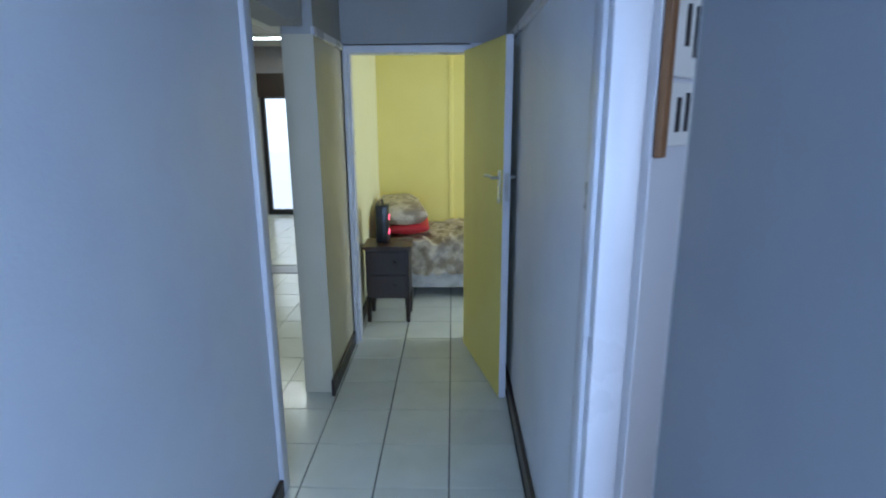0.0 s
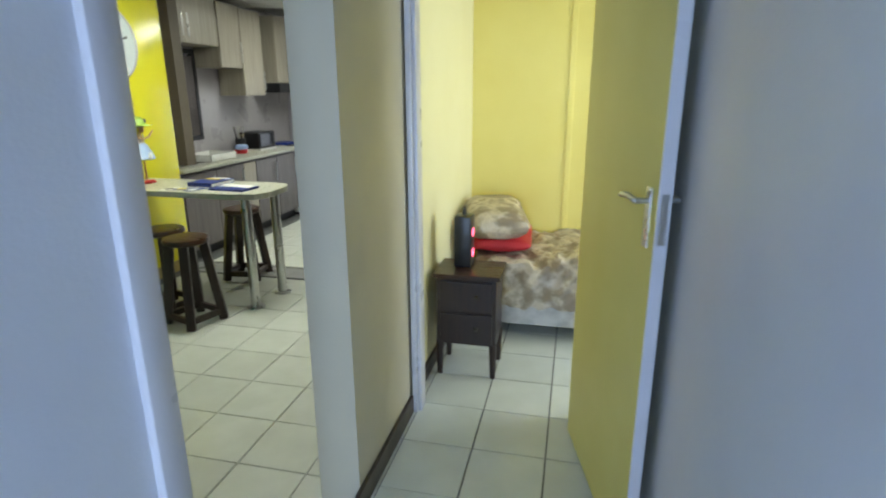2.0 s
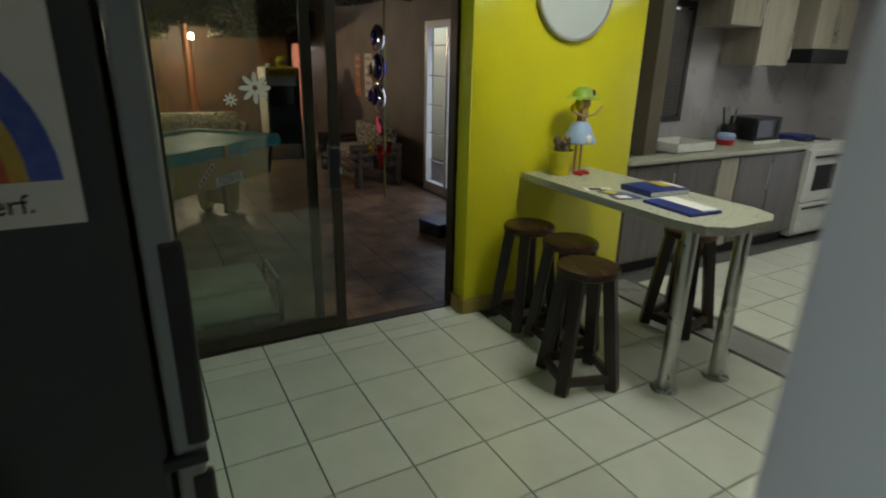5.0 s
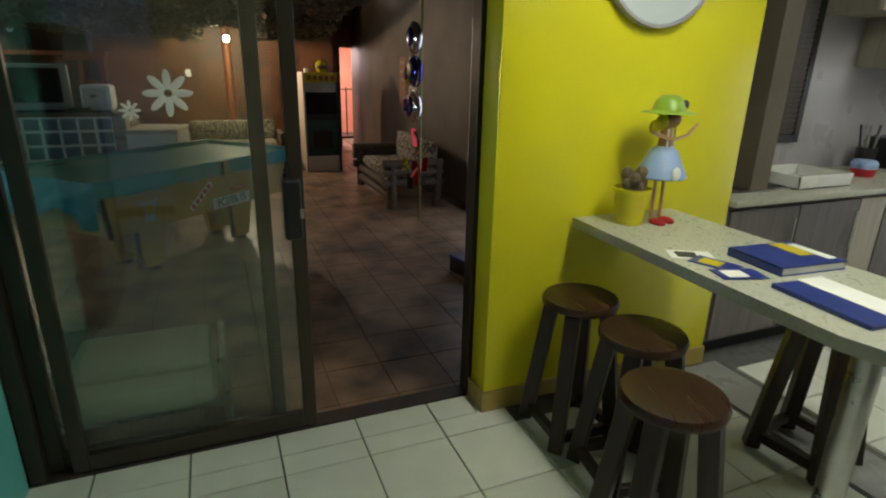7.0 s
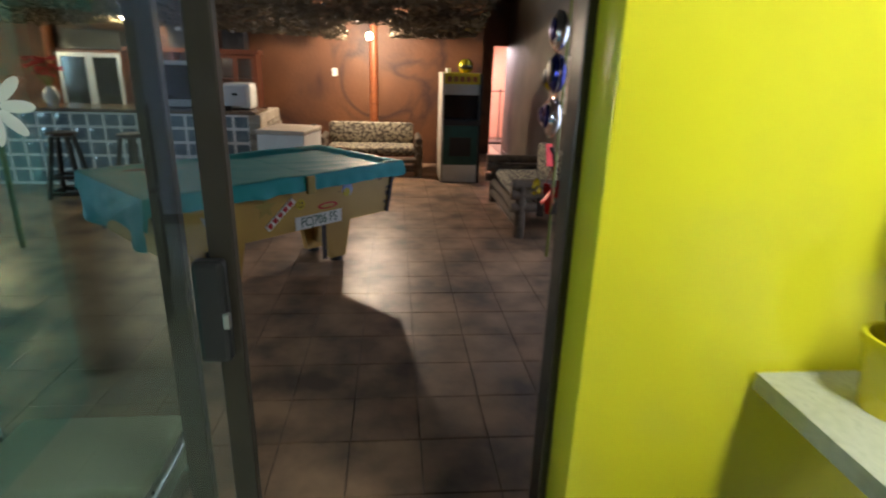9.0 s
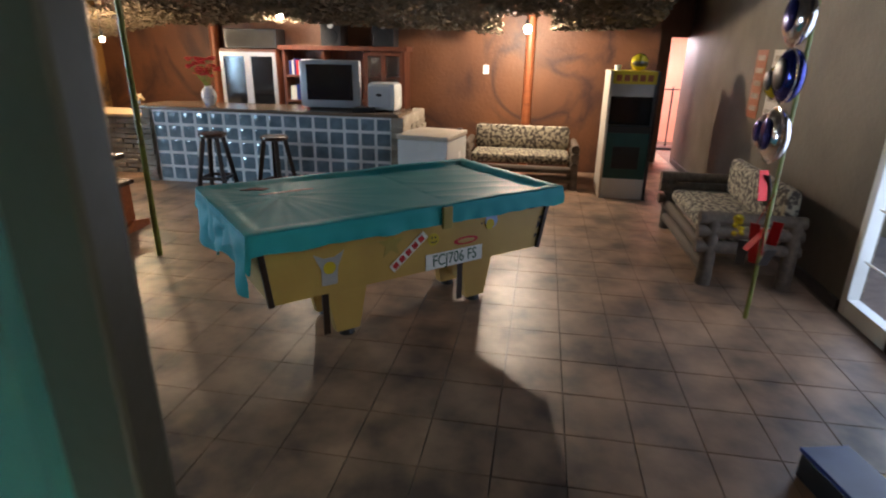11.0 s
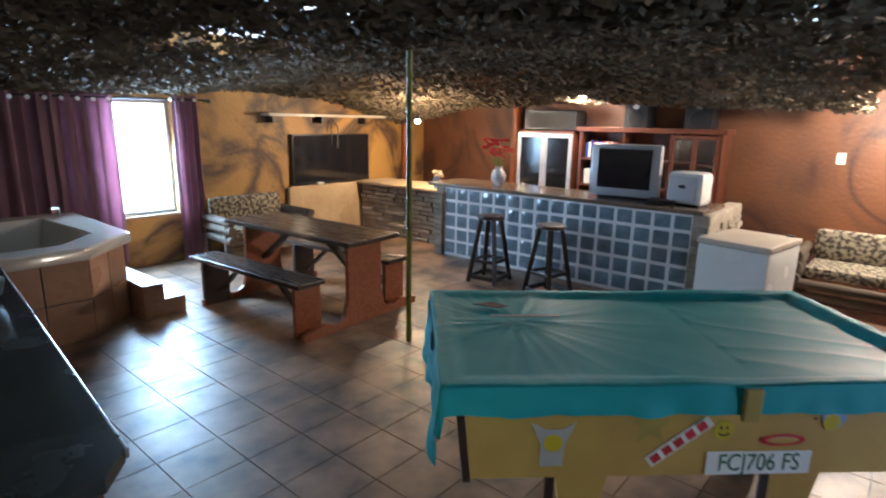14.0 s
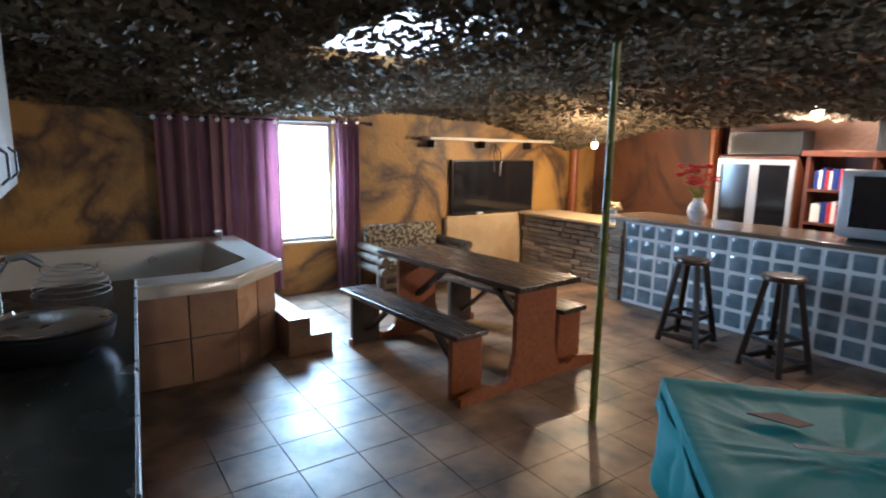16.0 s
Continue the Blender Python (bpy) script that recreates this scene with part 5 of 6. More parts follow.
for y, z in ((0.75, 1.58), (1.5, 1.58)):
    ls = thing("loudspeaker", "black loudspeaker standing on the wall unit", "speaker", (-11.38, y + 0.3, 1.58))
    part("cabinet", boxes((-0.15, 0.14, -0.15, 0.15, 0, 0.34), bevel=0.008), BLACK, ls)
    part("cone", bm_cone(B(), (0.14, 0, 0.12), (0.146, 0, 0.12), 0.1, 0.09, 24), BLACK, ls)
    part("tweeter", bm_cone(B(), (0.14, 0, 0.27), (0.146, 0, 0.27), 0.045, 0.04, 20), SILVER, ls)
bs2 = thing("loudspeaker", "wide black speaker box on the drinks fridge", "speaker", (-11.35, -0.15, 1.53))
part("cabinet", boxes((-0.15, 0.14, -0.4, 0.4, 0, 0.26), bevel=0.008), BLACK, bs2)
part("grille", boxes((0.14, 0.146, -0.36, 0.36, 0.03, 0.23)), DARK_ROOF, bs2)

fz = thing("chest_freezer", "small white chest freezer with cream lid", "freezer", (-9.6, 2.82, G), -10)
part("body", boxes((-0.36, 0.32, -0.29, 0.29, 0.02, 0.72), bevel=0.012), WHITE_ENAMEL, fz)
part("lid", boxes((-0.37, 0.335, -0.3, 0.3, 0.725, 0.775), bevel=0.012), CREAM, fz, "cream lid")
part("hinge", boxes((-0.38, -0.33, 0.18, 0.24, 0.68, 0.79), bevel=0.005), BLACK, fz)
part("foot", boxes((-0.3, 0.28, -0.26, 0.26, 0, 0.02)), BLACK, fz)

ac = thing("arcade_cabinet", "tall arcade cabinet with yellow marquee and teal front", "arcade cabinet", (-10.4, 5.02, G))
part("side_panel", boxes((-0.3, 0.3, -0.27, -0.24, 0, 1.46), bevel=0.004), CREAM, ac)
part("side_panel", boxes((-0.3, 0.3, 0.24, 0.27, 0, 1.46), bevel=0.004), BLACK, ac)
part("marquee", boxes((-0.25, 0.27, -0.24, 0.24, 1.32, 1.46), bevel=0.004), YELLOW_SIGN, ac, "yellow marquee sign")
for i in range(5):
    part("marquee_print", boxes((0.27, 0.272, -0.2 + i * 0.085, -0.14 + i * 0.085, 1.35, 1.42)), RED_WOOD, ac)
part("speaker_panel", boxes((-0.25, 0.2, -0.24, 0.24, 1.18, 1.32)), SILVER, ac)
part("monitor", boxes((-0.25, 0.16, -0.24, 0.24, 0.86, 1.18)), SCREEN, ac, "dark monitor")
part("control_panel", boxes((-0.25, 0.3, -0.24, 0.24, 0.78, 0.86), bevel=0.01), BLACK, ac)
part("front", boxes((-0.25, 0.26, -0.24, 0.24, 0.24, 0.78)), TEAL_DARK, ac, "dark teal front")
part("coin_door", boxes((0.26, 0.268, -0.15, 0.15, 0.36, 0.62), bevel=0.003), BLACK, ac)
part("kick_board", boxes((-0.25, 0.265, -0.24, 0.24, 0, 0.24)), WHITE_ENAMEL, ac, "white base board")
hl = thing("yellow_helmet", "yellow helmet lying on the arcade cabinet", "helmet", (-10.35, 5.08, G + 1.46))
part("shell", bm_ball(B(), (0, 0, 0.09), (0.12, 0.1, 0.1), 18), FOIL_YEL, hl, "", True)
part("visor", bm_ball(B(), (0.05, 0, 0.08), (0.085, 0.09, 0.045), 16), BLACK, hl, "dark visor", True)
mug = thing("white_cup", "white cup on the arcade cabinet", "cup", (-10.3, 4.84, G + 1.46))
part("cup", bm_lathe(B(), [(0.03, 0), (0.04, 0.06), (0.035, 0.06), (0.001, 0.01)], (0, 0, 0), 16), PAPER, mug)


def bulb(at, group, r=0.045):
    l = thing("bare_bulb", "glowing bare bulb in a holder", "light bulb", at, 0, group)
    part("glass", bm_ball(B(), (0, 0, 0), (r, r, r * 1.15), 16), BULB, l, "glowing glass", True).visible_shadow = False
    part("holder", bm_cone(B(), (0, 0, r), (0, 0, 0.1), 0.02, 0.022, 12), BLACK, l)
    part("cord", bm_cone(B(), (0, 0, 0.1), (0, 0, 2.6 - at[2]), 0.004, 0.004, 6), BLACK, l)


bulb((-10.6, 3.78, 1.8), "bare bulbs")
bulb((-10.78, 0.54, 1.95), "bare bulbs")
bulb((-9.87, -1.4, 1.61), "bare bulbs", 0.028)
sw = thing("light_switch", "white light switch on the rust wall", "switch", (-11.598, 3.2, 1.3))
part("plate", boxes((0, 0.012, -0.04, 0.04, -0.06, 0.06), bevel=0.004), PAPER, sw)
part("rocker", boxes((0.012, 0.018, -0.012, 0.012, -0.02, 0.02), bevel=0.002), PAPER, sw)
tr = thing("wall_post", "round wooden post on the rust wall below the bulb", "post")
part("post", bm_cone(B(), (-11.52, 3.8, G), (-11.52, 3.8, 2.5), 0.07, 0.06, 14), RED_WOOD, tr, "", True)

pw = thing("wall_post", "round wooden post on the rust wall behind the bar", "post")
part("post", bm_cone(B(), (-11.5, -0.87, G), (-11.5, -0.87, 2.5), 0.08, 0.07, 14), RED_WOOD, pw, "", True)

# ---- pool table ----
pool = thing("pool_table", "ochre coin pool table under a teal vinyl cover", "pool table", (-6.655, 3.08, G), 133.5)
# long side along local x, the camera's side at local -y
b = bm_prism(B(), [(-0.89, 0.435), (0.87, 0.435), (0.945, 0.76), (-0.925, 0.76)], -0.48, 0.48)
bmesh.ops.transform(b, matrix=pose(0, 0, 0, 90, 0, 0) @ Matrix.Scale(-1, 4, (0, 0, 1)), verts=b.verts)
bmesh.ops.recalc_face_normals(b, faces=b.faces[:])
part("body", b, PLY, pool, "ochre board body tapering towards the floor")
for lo, hi in ((-0.892, -0.927), (0.872, 0.947)):
    for y in (-0.482, 0.482):
        part("corner_strip", bm_beam(B(), (lo, y, 0.43), (hi, y, 0.76), 0.03, 0.03), CHOC, pool, "dark corner strip")
for x in (-0.36, 0.6):
    for y in (-0.16, 0.16):
        b = bm_prism(B(), [(x - 0.16, 0.45), (x + 0.16, 0.45), (x + 0.075, 0.03), (x - 0.075, 0.03)], y - 0.03, y + 0.03)
        bmesh.ops.transform(b, matrix=pose(0, 0, 0, 90, 0, 0) @ Matrix.Scale(-1, 4, (0, 0, 1)), verts=b.verts)
        lg = part("leg", b, PLY, pool, "tapered ochre board leg")
        part("leveller", bm_cone(B(), (x, y, 0), (x, y, 0.03), 0.05, 0.04, 14), BLACK, lg)
    part("leg_strip", boxes((x - 0.16, x - 0.12, -0.2, -0.19, 0.04, 0.45)), CHOC, pool)
    part("leg_web", boxes((x - 0.02, x + 0.02, -0.13, 0.13, 0.1, 0.45)), PLY, pool)


def cover_shape(x, y):
    """Vinyl over the rails: sunk over the bed, creased towards one end, hanging at the edges."""
    X, Y = 0.995, 0.55
    px, py = max(-X, min(X, x)), max(-Y, min(Y, y))
    over = math.hypot(x - px, y - py)
    drop = 0.11 + (0.1 * (0.5 + 0.5 * math.sin(y * 7 + 1)) if x < -X else 0)
    k = min(1.0, over / 0.13)
    inner = min(1, max(0, (min(X - abs(px), Y - abs(py)) - 0.05) / 0.05))
    z = 0.842 - 0.032 * inner + 0.005 * noise.noise((x * 4, y * 4, 0))
    if px < 0.2:  # loose end: creases run out from the taped tear
        u = min(1, (0.2 - px) / 0.7)
        a = math.atan2(py - 0.1, px + 0.62)
        ridge = 1 - abs(noise.noise((a * 2.6, px * 0.7, 7)))
        fine = 1 - abs(noise.noise((a * 6.5 + 3, py * 1.6, 2)))
        z += u * (0.02 * inner + 0.007 * ridge ** 4 * inner + 0.003 * fine ** 5)
    else:
        z += 0.006 * (1 - abs(noise.noise((x * 2 + y * 5, y * 3, 4)))) ** 6
    z -= k * drop * (1 + 0.1 * noise.noise((x * 6, y * 6, 9)))
    out = 0.014 * k * (1 + 1.3 * noise.noise((x * 9, y * 9, 4))) + 0.004
    return (px + (x - px) / (over or 1) * out, py + (y - py) / (over or 1) * out, z)


part("cover", cloth_sheet(-1.125, 1.125, -0.68, 0.68, 160, 110, cover_shape), COVER, pool, "draped and creased teal vinyl cover", True)
part("cover_corner", cloth_sheet(0, 1, 0, 1, 30, 40, lambda u, v: (-1.01 - 0.022 * math.sin(v * 17) * (0.3 + u) - 0.012 * noise.noise((v * 9, u * 3, 2)), -0.555 + v * 1.1, 0.8 - u * (0.15 + 0.12 * abs(math.sin(v * 5 + 1.2))))), COVER, pool, "teal hanging cover end", True)
part("tear", bm_prism(B(), [(-0.8, 0.3), (-0.68, 0.24), (-0.63, 0.27), (-0.7, 0.33)], 0.848, 0.851), INK, pool, "dark tear in the cover")
part("tape", boxes((-0.74, -0.42, 0.1, 0.125, 0.856, 0.858)), TAPE, pool, "clear shiny tape")
part("pocket_patch", boxes((0.06, 0.125, -0.585, -0.565, 0.71, 0.835), bevel=0.006), SKIRT_Y, pool, "torn ochre pocket patch")
F = -0.483
W = pose(0, F, 0, 90, 0, 0)
pl = part("number_plate", boxes((0.008, 0.415, F - 0.004, F, 0.438, 0.534), bevel=0.002), PAPER, pool, "white number plate with green letters")
plate_ink = mat("plate_green", (0.02, 0.12, 0.06), (0.015, 0.1, 0.05), 0.5, 9, 0)
writing("plate_letters", "FCJ706 FS", 0.088, plate_ink, pose(0.212, F - 0.005, 0.486, 90, 0, 0) @ Matrix.Diagonal((0.88, 1.15, 1, 1)), pl)
stk = part("sticker_panel", boxes((-0.14, 0.14, -0.004, 0, -0.025, 0.025), bevel=0.001), PAPER, pool, "white slanted sticker")
stk.matrix_basis = pose(-0.105, F - 0.001, 0.58, 0, -38, 0)
for i in range(5):
    part("sticker_mark", boxes((-0.125 + i * 0.052, -0.09 + i * 0.052, -0.006, -0.004, -0.017, 0.017)), RED, stk)
part("round_sticker", bm_cone(B(), (0.06, F, 0.623), (0.06, F - 0.003, 0.623), 0.038, 0.038, 24), YELLOW_SIGN, pool, "yellow round sticker")
o = part("oval_sticker", bm_ball(B(), (0.293, F - 0.001, 0.579), (0.09, 0.003, 0.025), 20), RED, pool, "dark red oval sticker")
part("oval_sticker_middle", bm_ball(B(), (0.293, F - 0.003, 0.579), (0.065, 0.003, 0.014), 20), PLY, pool)
part("blue_sticker", bm_cone(B(), (0.48, F, 0.672), (0.48, F - 0.003, 0.672), 0.05, 0.05, 7), PALE_BLUE, pool, "blue and yellow sticker")
part("sticker_yellow", bm_cone(B(), (0.47, F - 0.003, 0.652), (0.47, F - 0.005, 0.652), 0.035, 0.035, 7), YELLOW_SIGN, pool)
part("sticker_pale", bm_prism(B(), [(-0.045, -0.09), (0.04, -0.09), (0.045, 0.0), (0.085, 0.09), (0.03, 0.06), (-0.03, 0.06), (-0.085, 0.09), (-0.045, 0.0)], 0, 0.002, pose(-0.578, F - 0.001, 0.575, 90, 0, 0)), SILVER, pool, "silver and yellow sticker")
part("sticker_yellow", bm_cone(B(), (-0.578, F - 0.003, 0.58), (-0.578, F - 0.005, 0.58), 0.035, 0.035, 16), YELLOW_SIGN, pool)
star = [((0.085 if i % 2 == 0 else 0.036) * math.sin(i * math.pi / 5), (0.085 if i % 2 == 0 else 0.036) * math.cos(i * math.pi / 5)) for i in range(10)]
o = part("star_sticker", bm_prism(B(), star, 0, 0.002), SKIRT_Y, pool, "faded star sticker")
o.matrix_basis = pose(-0.216, F - 0.001, 0.645, 90, 0, 0)

for x, z, w, h in ((0.86, 0.56, 0.03, 0.05), (0.87, 0.62, 0.04, 0.025), (0.84, 0.5, 0.025, 0.03), (0.4, 0.66, 0.014, 0.012), (0.78, 0.7, 0.05, 0.012), (-0.45, 0.72, 0.02, 0.01)):
    part("scuff", bm_prism(B(), [(x, z), (x + w, z + 0.3 * h), (x + 0.8 * w, z + h), (x + 0.2 * w, z + 0.9 * h)], 0, 0.001, pose(0, F - 0.001, 0, 90, 0, 0)), CHOC, pool, "worn dark scuff")
part("face_eye", boxes((0.045, 0.052, F - 0.005, F - 0.003, 0.628, 0.64), (0.068, 0.075, F - 0.005, F - 0.003, 0.628, 0.64)), INK, pool)
part("face_mouth", bm_tube(B(), [(0.04, F - 0.004, 0.614), (0.05, F - 0.004, 0.604), (0.07, F - 0.004, 0.604), (0.08, F - 0.004, 0.614)], 0.003, 6), INK, pool)

# ---- padded chair behind the sliding door ----
lc = thing("padded_chair", "low chair with pale green padded cushions and steel arms", "chair", (-3.98, 3.09, G))
part("seat_cushion", boxes((-0.24, 0.2, -0.29, 0.29, 0.2, 0.33), bevel=0.04), SAGE, lc, "pale green seat cushion", True)
part("folded_pad", boxes((-0.27, 0.1, -0.27, 0.28, 0.325, 0.39), bevel=0.03), SAGE, lc, "pale green folded pad", True)
for y in (-0.33, 0.33):
    part("arm", bm_tube(B(), [(0.18, y, 0.0), (0.2, y, 0.3), (0.17, y, 0.4), (-0.2, y, 0.4), (-0.25, y, 0.3), (-0.24, y, 0.0)], 0.016, 10), STEEL, lc, "steel tube arm", True)
for x in (-0.22, 0.16):
    part("rail", bm_cone(B(), (x, -0.33, 0.19), (x, 0.33, 0.19), 0.013, 0.013, 10), STEEL, lc)

# ---- whirlpool tub ----
jz = thing("whirlpool_tub", "corner whirlpool tub in a terracotta tiled surround", "bathtub")
outline = [(-3.72, -0.93), (-5.63, -0.9), (-6.02, -1.3), (-6.02, -2.85), (-3.72, -2.85)]
b = bm_prism(B(), outline, G, 0.555)
bmesh.ops.delete(b, geom=[f for f in b.faces if all(v.co.z > 0.5 for v in f.verts)], context="FACES_ONLY")
part("surround", b, GROUT, jz, "terracotta tiled surround")
rim = [(-3.9, -0.82), (-5.62, -0.82), (-6.1, -1.3), (-6.1, -2.8), (-3.9, -2.8)]
inner = [(-4.15, -1.08), (-5.5, -1.08), (-5.83, -1.42), (-5.75, -2.5), (-4.15, -2.5)]
low = [(-4.25, -1.2), (-5.42, -1.2), (-5.7, -1.5), (-5.63, -2.4), (-4.25, -2.4)]
b = B()
rings = []
for ring, z in ((rim, 0.55), (rim, 0.6), ([(x * 0.985 - 0.08, y * 0.98 - 0.035) for x, y in rim], 0.64), (inner, 0.64), ([(x, y) for x, y in inner], 0.6), (low, 0.12)):
    rings.append([b.verts.new((x, y, z)) for x, y in ring])
for p, q in zip(rings, rings[1:]):
    for i in range(5):
        b.faces.new((p[i], p[(i + 1) % 5], q[(i + 1) % 5], q[i]))
b.faces.new(rings[-1])
bmesh.ops.bevel(b, geom=[e for e in b.edges], offset=0.012, segments=2, affect="EDGES")
part("tub_shell", b, ACRYLIC, jz, "cream acrylic tub", True)
for x in (-4.5, -4.9, -5.3):
    part("jet", bm_cone(B(), (x, -2.485, 0.5), (x, -2.45, 0.5), 0.036, 0.03, 16), ACRYLIC, jz, "round cream jet")
part("tap", bm_tube(B(), [(-5.9, -2.5, 0.64), (-5.9, -2.5, 0.72), (-5.82, -2.45, 0.73)], 0.014), STEEL, jz)


def face_tiles(parent, a, c, z0, rows, size):
    """Tiles on an upright face from a to c."""
    a, c = Vector((*a, 0)), Vector((*c, 0))
    n = max(1, round((c - a).length / size))
    w = (c - a).length / n
    ang = math.degrees(math.atan2(c.y - a.y, c.x - a.x))
    for j in range(rows):
        for i in range(n):
            p = a + (c - a) * ((i + 0.5) / n)
            me = mesh_of("tile", bm_box(B(), (0, 0, 0), (w - 0.008, 0.012, size - 0.008), 0, 0.003), TILE_J)
            o = new("tile", me)
            o.parent = parent
            o.matrix_basis = pose(p.x, p.y, z0 + (j + 0.5) * size, 0, 0, ang)


face_tiles(jz, (-3.75, -0.925), (-5.63, -0.895), G, 2, 0.325)
face_tiles(jz, (-5.63, -0.895), (-6.025, -1.3), G, 2, 0.325)
face_tiles(jz, (-6.025, -1.3), (-6.025, -2.85), G, 2, 0.325)
stp = thing("tub_steps", "two tiled steps up to the whirlpool tub", "steps")
part("step", boxes((-6.4, -6.04, -2.1, -1.02, G, G + 0.15), bevel=0.006), TILE_J, stp)
part("step", boxes((-6.22, -6.04, -2.1, -1.02, G + 0.15, G + 0.3), bevel=0.006), TILE_J, stp)

# ---- sink counter ----
cn = thing("sink_counter", "black granite counter with pale front edge", "counter")
topo = [(-4.97, -0.42), (-4.7, 2.4), (-4.62, 2.5), (-3.75, 2.5), (-3.75, -0.42)]
part("top", bm_prism(B(), topo, 0.74, 0.78), BLACK_TOP, cn, "black polished top")
part("edge_strip", bm_beam(B(), (-4.975, -0.42, 0.762), (-4.705, 2.4, 0.762), 0.012, 0.03), STEEL, cn, "bright metal edge strip")
part("base", bm_prism(B(), [(-4.9, -0.4), (-4.64, 2.4), (-3.75, 2.4), (-3.75, -0.4)], G, 0.74), MAHOGANY, cn, "dark brown base")
bs3 = thing("vessel_basin", "round black basin with steel rim on the counter", "basin", (-4.6, 0.74, 0.78))
part("bowl", bm_lathe(B(), [(0.13, 0), (0.195, 0.05), (0.21, 0.11), (0.19, 0.118), (0.16, 0.06), (0.001, 0.02)], (0, 0, 0), 36), BLACK, bs3, "", True)
part("rim", bm_lathe(B(), [(0.188, 0.116), (0.197, 0.122), (0.186, 0.124), (0.152, 0.062), (0.02, 0.034)], (0, 0, 0), 36), STEEL, bs3, "steel bowl lining", True)
tp = thing("tap", "chrome swan-neck tap on the counter", "tap", (-4.44, 0.42, 0.78))
part("neck", bm_tube(B(), [(0, 0, 0), (0, 0, 0.24), (-0.04, 0, 0.3), (-0.1, 0, 0.31), (-0.15, 0, 0.27)], 0.014, 12), STEEL, tp, "", True)
part("lever", bm_tube(B(), [(0.0, 0.05, 0), (0, 0.05, 0.08), (-0.05, 0.06, 0.1)], 0.012), STEEL, tp)
wr = thing("wire_rack", "white wire dish rack on the counter", "dish rack", (-4.3, 1.25, 0.78))
for i in range(8):
    part("wire", bm_tube(B(), [(-0.16, -0.3, 0.02 + i * 0.05), (-0.16, 0.3, 0.02 + i * 0.05)], 0.003, 6), WHITE_ENAMEL, wr)
    part("wire", bm_tube(B(), [(-0.16, -0.3 + i * 0.085, 0.0), (-0.16, -0.3 + i * 0.085, 0.38)], 0.003, 6), WHITE_ENAMEL, wr)
wb = thing("wire_basket", "upturned domed wire basket beside the basin", "basket", (-4.68, -0.22, 0.78))
for i in range(7):
    r = 0.17 * math.cos(i / 7 * 1.45)
    z = 0.14 * math.sin(i / 7 * 1.45) + 0.01
    part("wire", bm_lathe(B(), [(r - 0.003, z), (r, z + 0.003), (r + 0.003, z), (r, z - 0.003), (r - 0.003, z)], (0, 0, 0), 24, False), SILVER, wb)
cc = thing("wall_cupboard", "grey oak wall cupboard with curved black handles", "cupboard", (-3.72, 0.0, 0))
part("body", boxes((-0.73, 0, -1.0, 0.7, 1.28, 2.3), bevel=0.005), OAK_GREY, cc)
for i in range(3):
    dd = part("door", boxes((-0.75, -0.73, -0.99 + i * 0.56, -0.45 + i * 0.56, 1.29, 2.28), bevel=0.004), OAK_GREY, cc)
    part("handle", bm_tube(B(), [(-0.75, -0.5 + i * 0.56, 1.34), (-0.78, -0.5 + i * 0.56, 1.37), (-0.78, -0.5 + i * 0.56, 1.47), (-0.75, -0.5 + i * 0.56, 1.5)], 0.006), BLACK, dd)

# ---- foil balloons by the log sofa ----
bst = thing("balloon_stand", "column of foil balloons with red and yellow ribbons", "balloons", (-7.0, 5.45, G))
part("stick", bm_cone(B(), (0, 0, 0.0), (0.05, 0, 2.3), 0.014, 0.012, 8), BAMBOO, bst, "green stick")
for i, (dx, z, m, r) in enumerate(((0.0, 1.85, FOIL, 0.15), (0.02, 1.54, FOIL_BLUE, 0.15), (-0.12, 1.5, FOIL_YEL, 0.1), (0.0, 1.2, FOIL, 0.16), (-0.14, 1.2, FOIL, 0.11))):
    bb = part("balloon", bm_ball(B(), (dx, -0.06, z), (r, 0.07, r), 24), m, bst, "shiny foil balloon", True)
    part("balloon_rim", bm_lathe(B(), [(r * 0.8, -0.012), (r * 1.05, 0.0), (r * 0.8, 0.012)], (0, 0, 0), 24), FOIL, bb).matrix_basis = pose(dx, -0.075, z, 90, 0, 0)
    part("balloon_print", bm_ball(B(), (dx + 0.02, -0.12, z + 0.01), (r * 0.5, 0.02, r * 0.6), 16), FOIL_BLUE if m is FOIL else BLACK, bb)
for i in range(9):
    a = rng.uniform(-0.16, 0.16)
    z = rng.uniform(0.5, 1.02)
    part("ribbon", bm_beam(B(), (a, rng.uniform(-0.1, 0.05), z), (a + rng.uniform(-0.08, 0.08), rng.uniform(-0.1, 0.05), z - rng.uniform(0.12, 0.3)), 0.06, 0.004, 0), FOIL_RED if i % 3 else BLACK, bst)
b = B()
for i in range(12):
    bm_ball(b, (-0.22 + rng.uniform(-0.07, 0.07), -0.08 + rng.uniform(-0.04, 0.04), 0.58 + rng.uniform(-0.06, 0.06)), (0.03, 0.02, 0.02), 6)
part("ribbon_bow", b, FOIL_YEL, bst, "yellow ribbon bow")
for x, w in ((-9.6, 0.28), (-9.15, 0.3)):
    po = thing("wall_poster", "faded poster on the khaki wall", "poster", (x, 6.118, 1.3))
    part("sheet", boxes((-w / 2, w / 2, -0.004, 0, -0.35, 0.3)), CREAM if x > -9.4 else RED_WOOD, po)
    for i in range(5):
        part("print_bar", boxes((-w * 0.35, w * 0.35, -0.006, -0.004, -0.28 + i * 0.12, -0.23 + i * 0.12)), STONE, po)
bx = thing("floor_box", "small black box on the floor by the patio door", "box", (-5.35, 5.3, G), 14)
part("body", boxes((-0.15, 0.15, -0.1, 0.1, 0, 0.12), bevel=0.008), BLACK, bx)
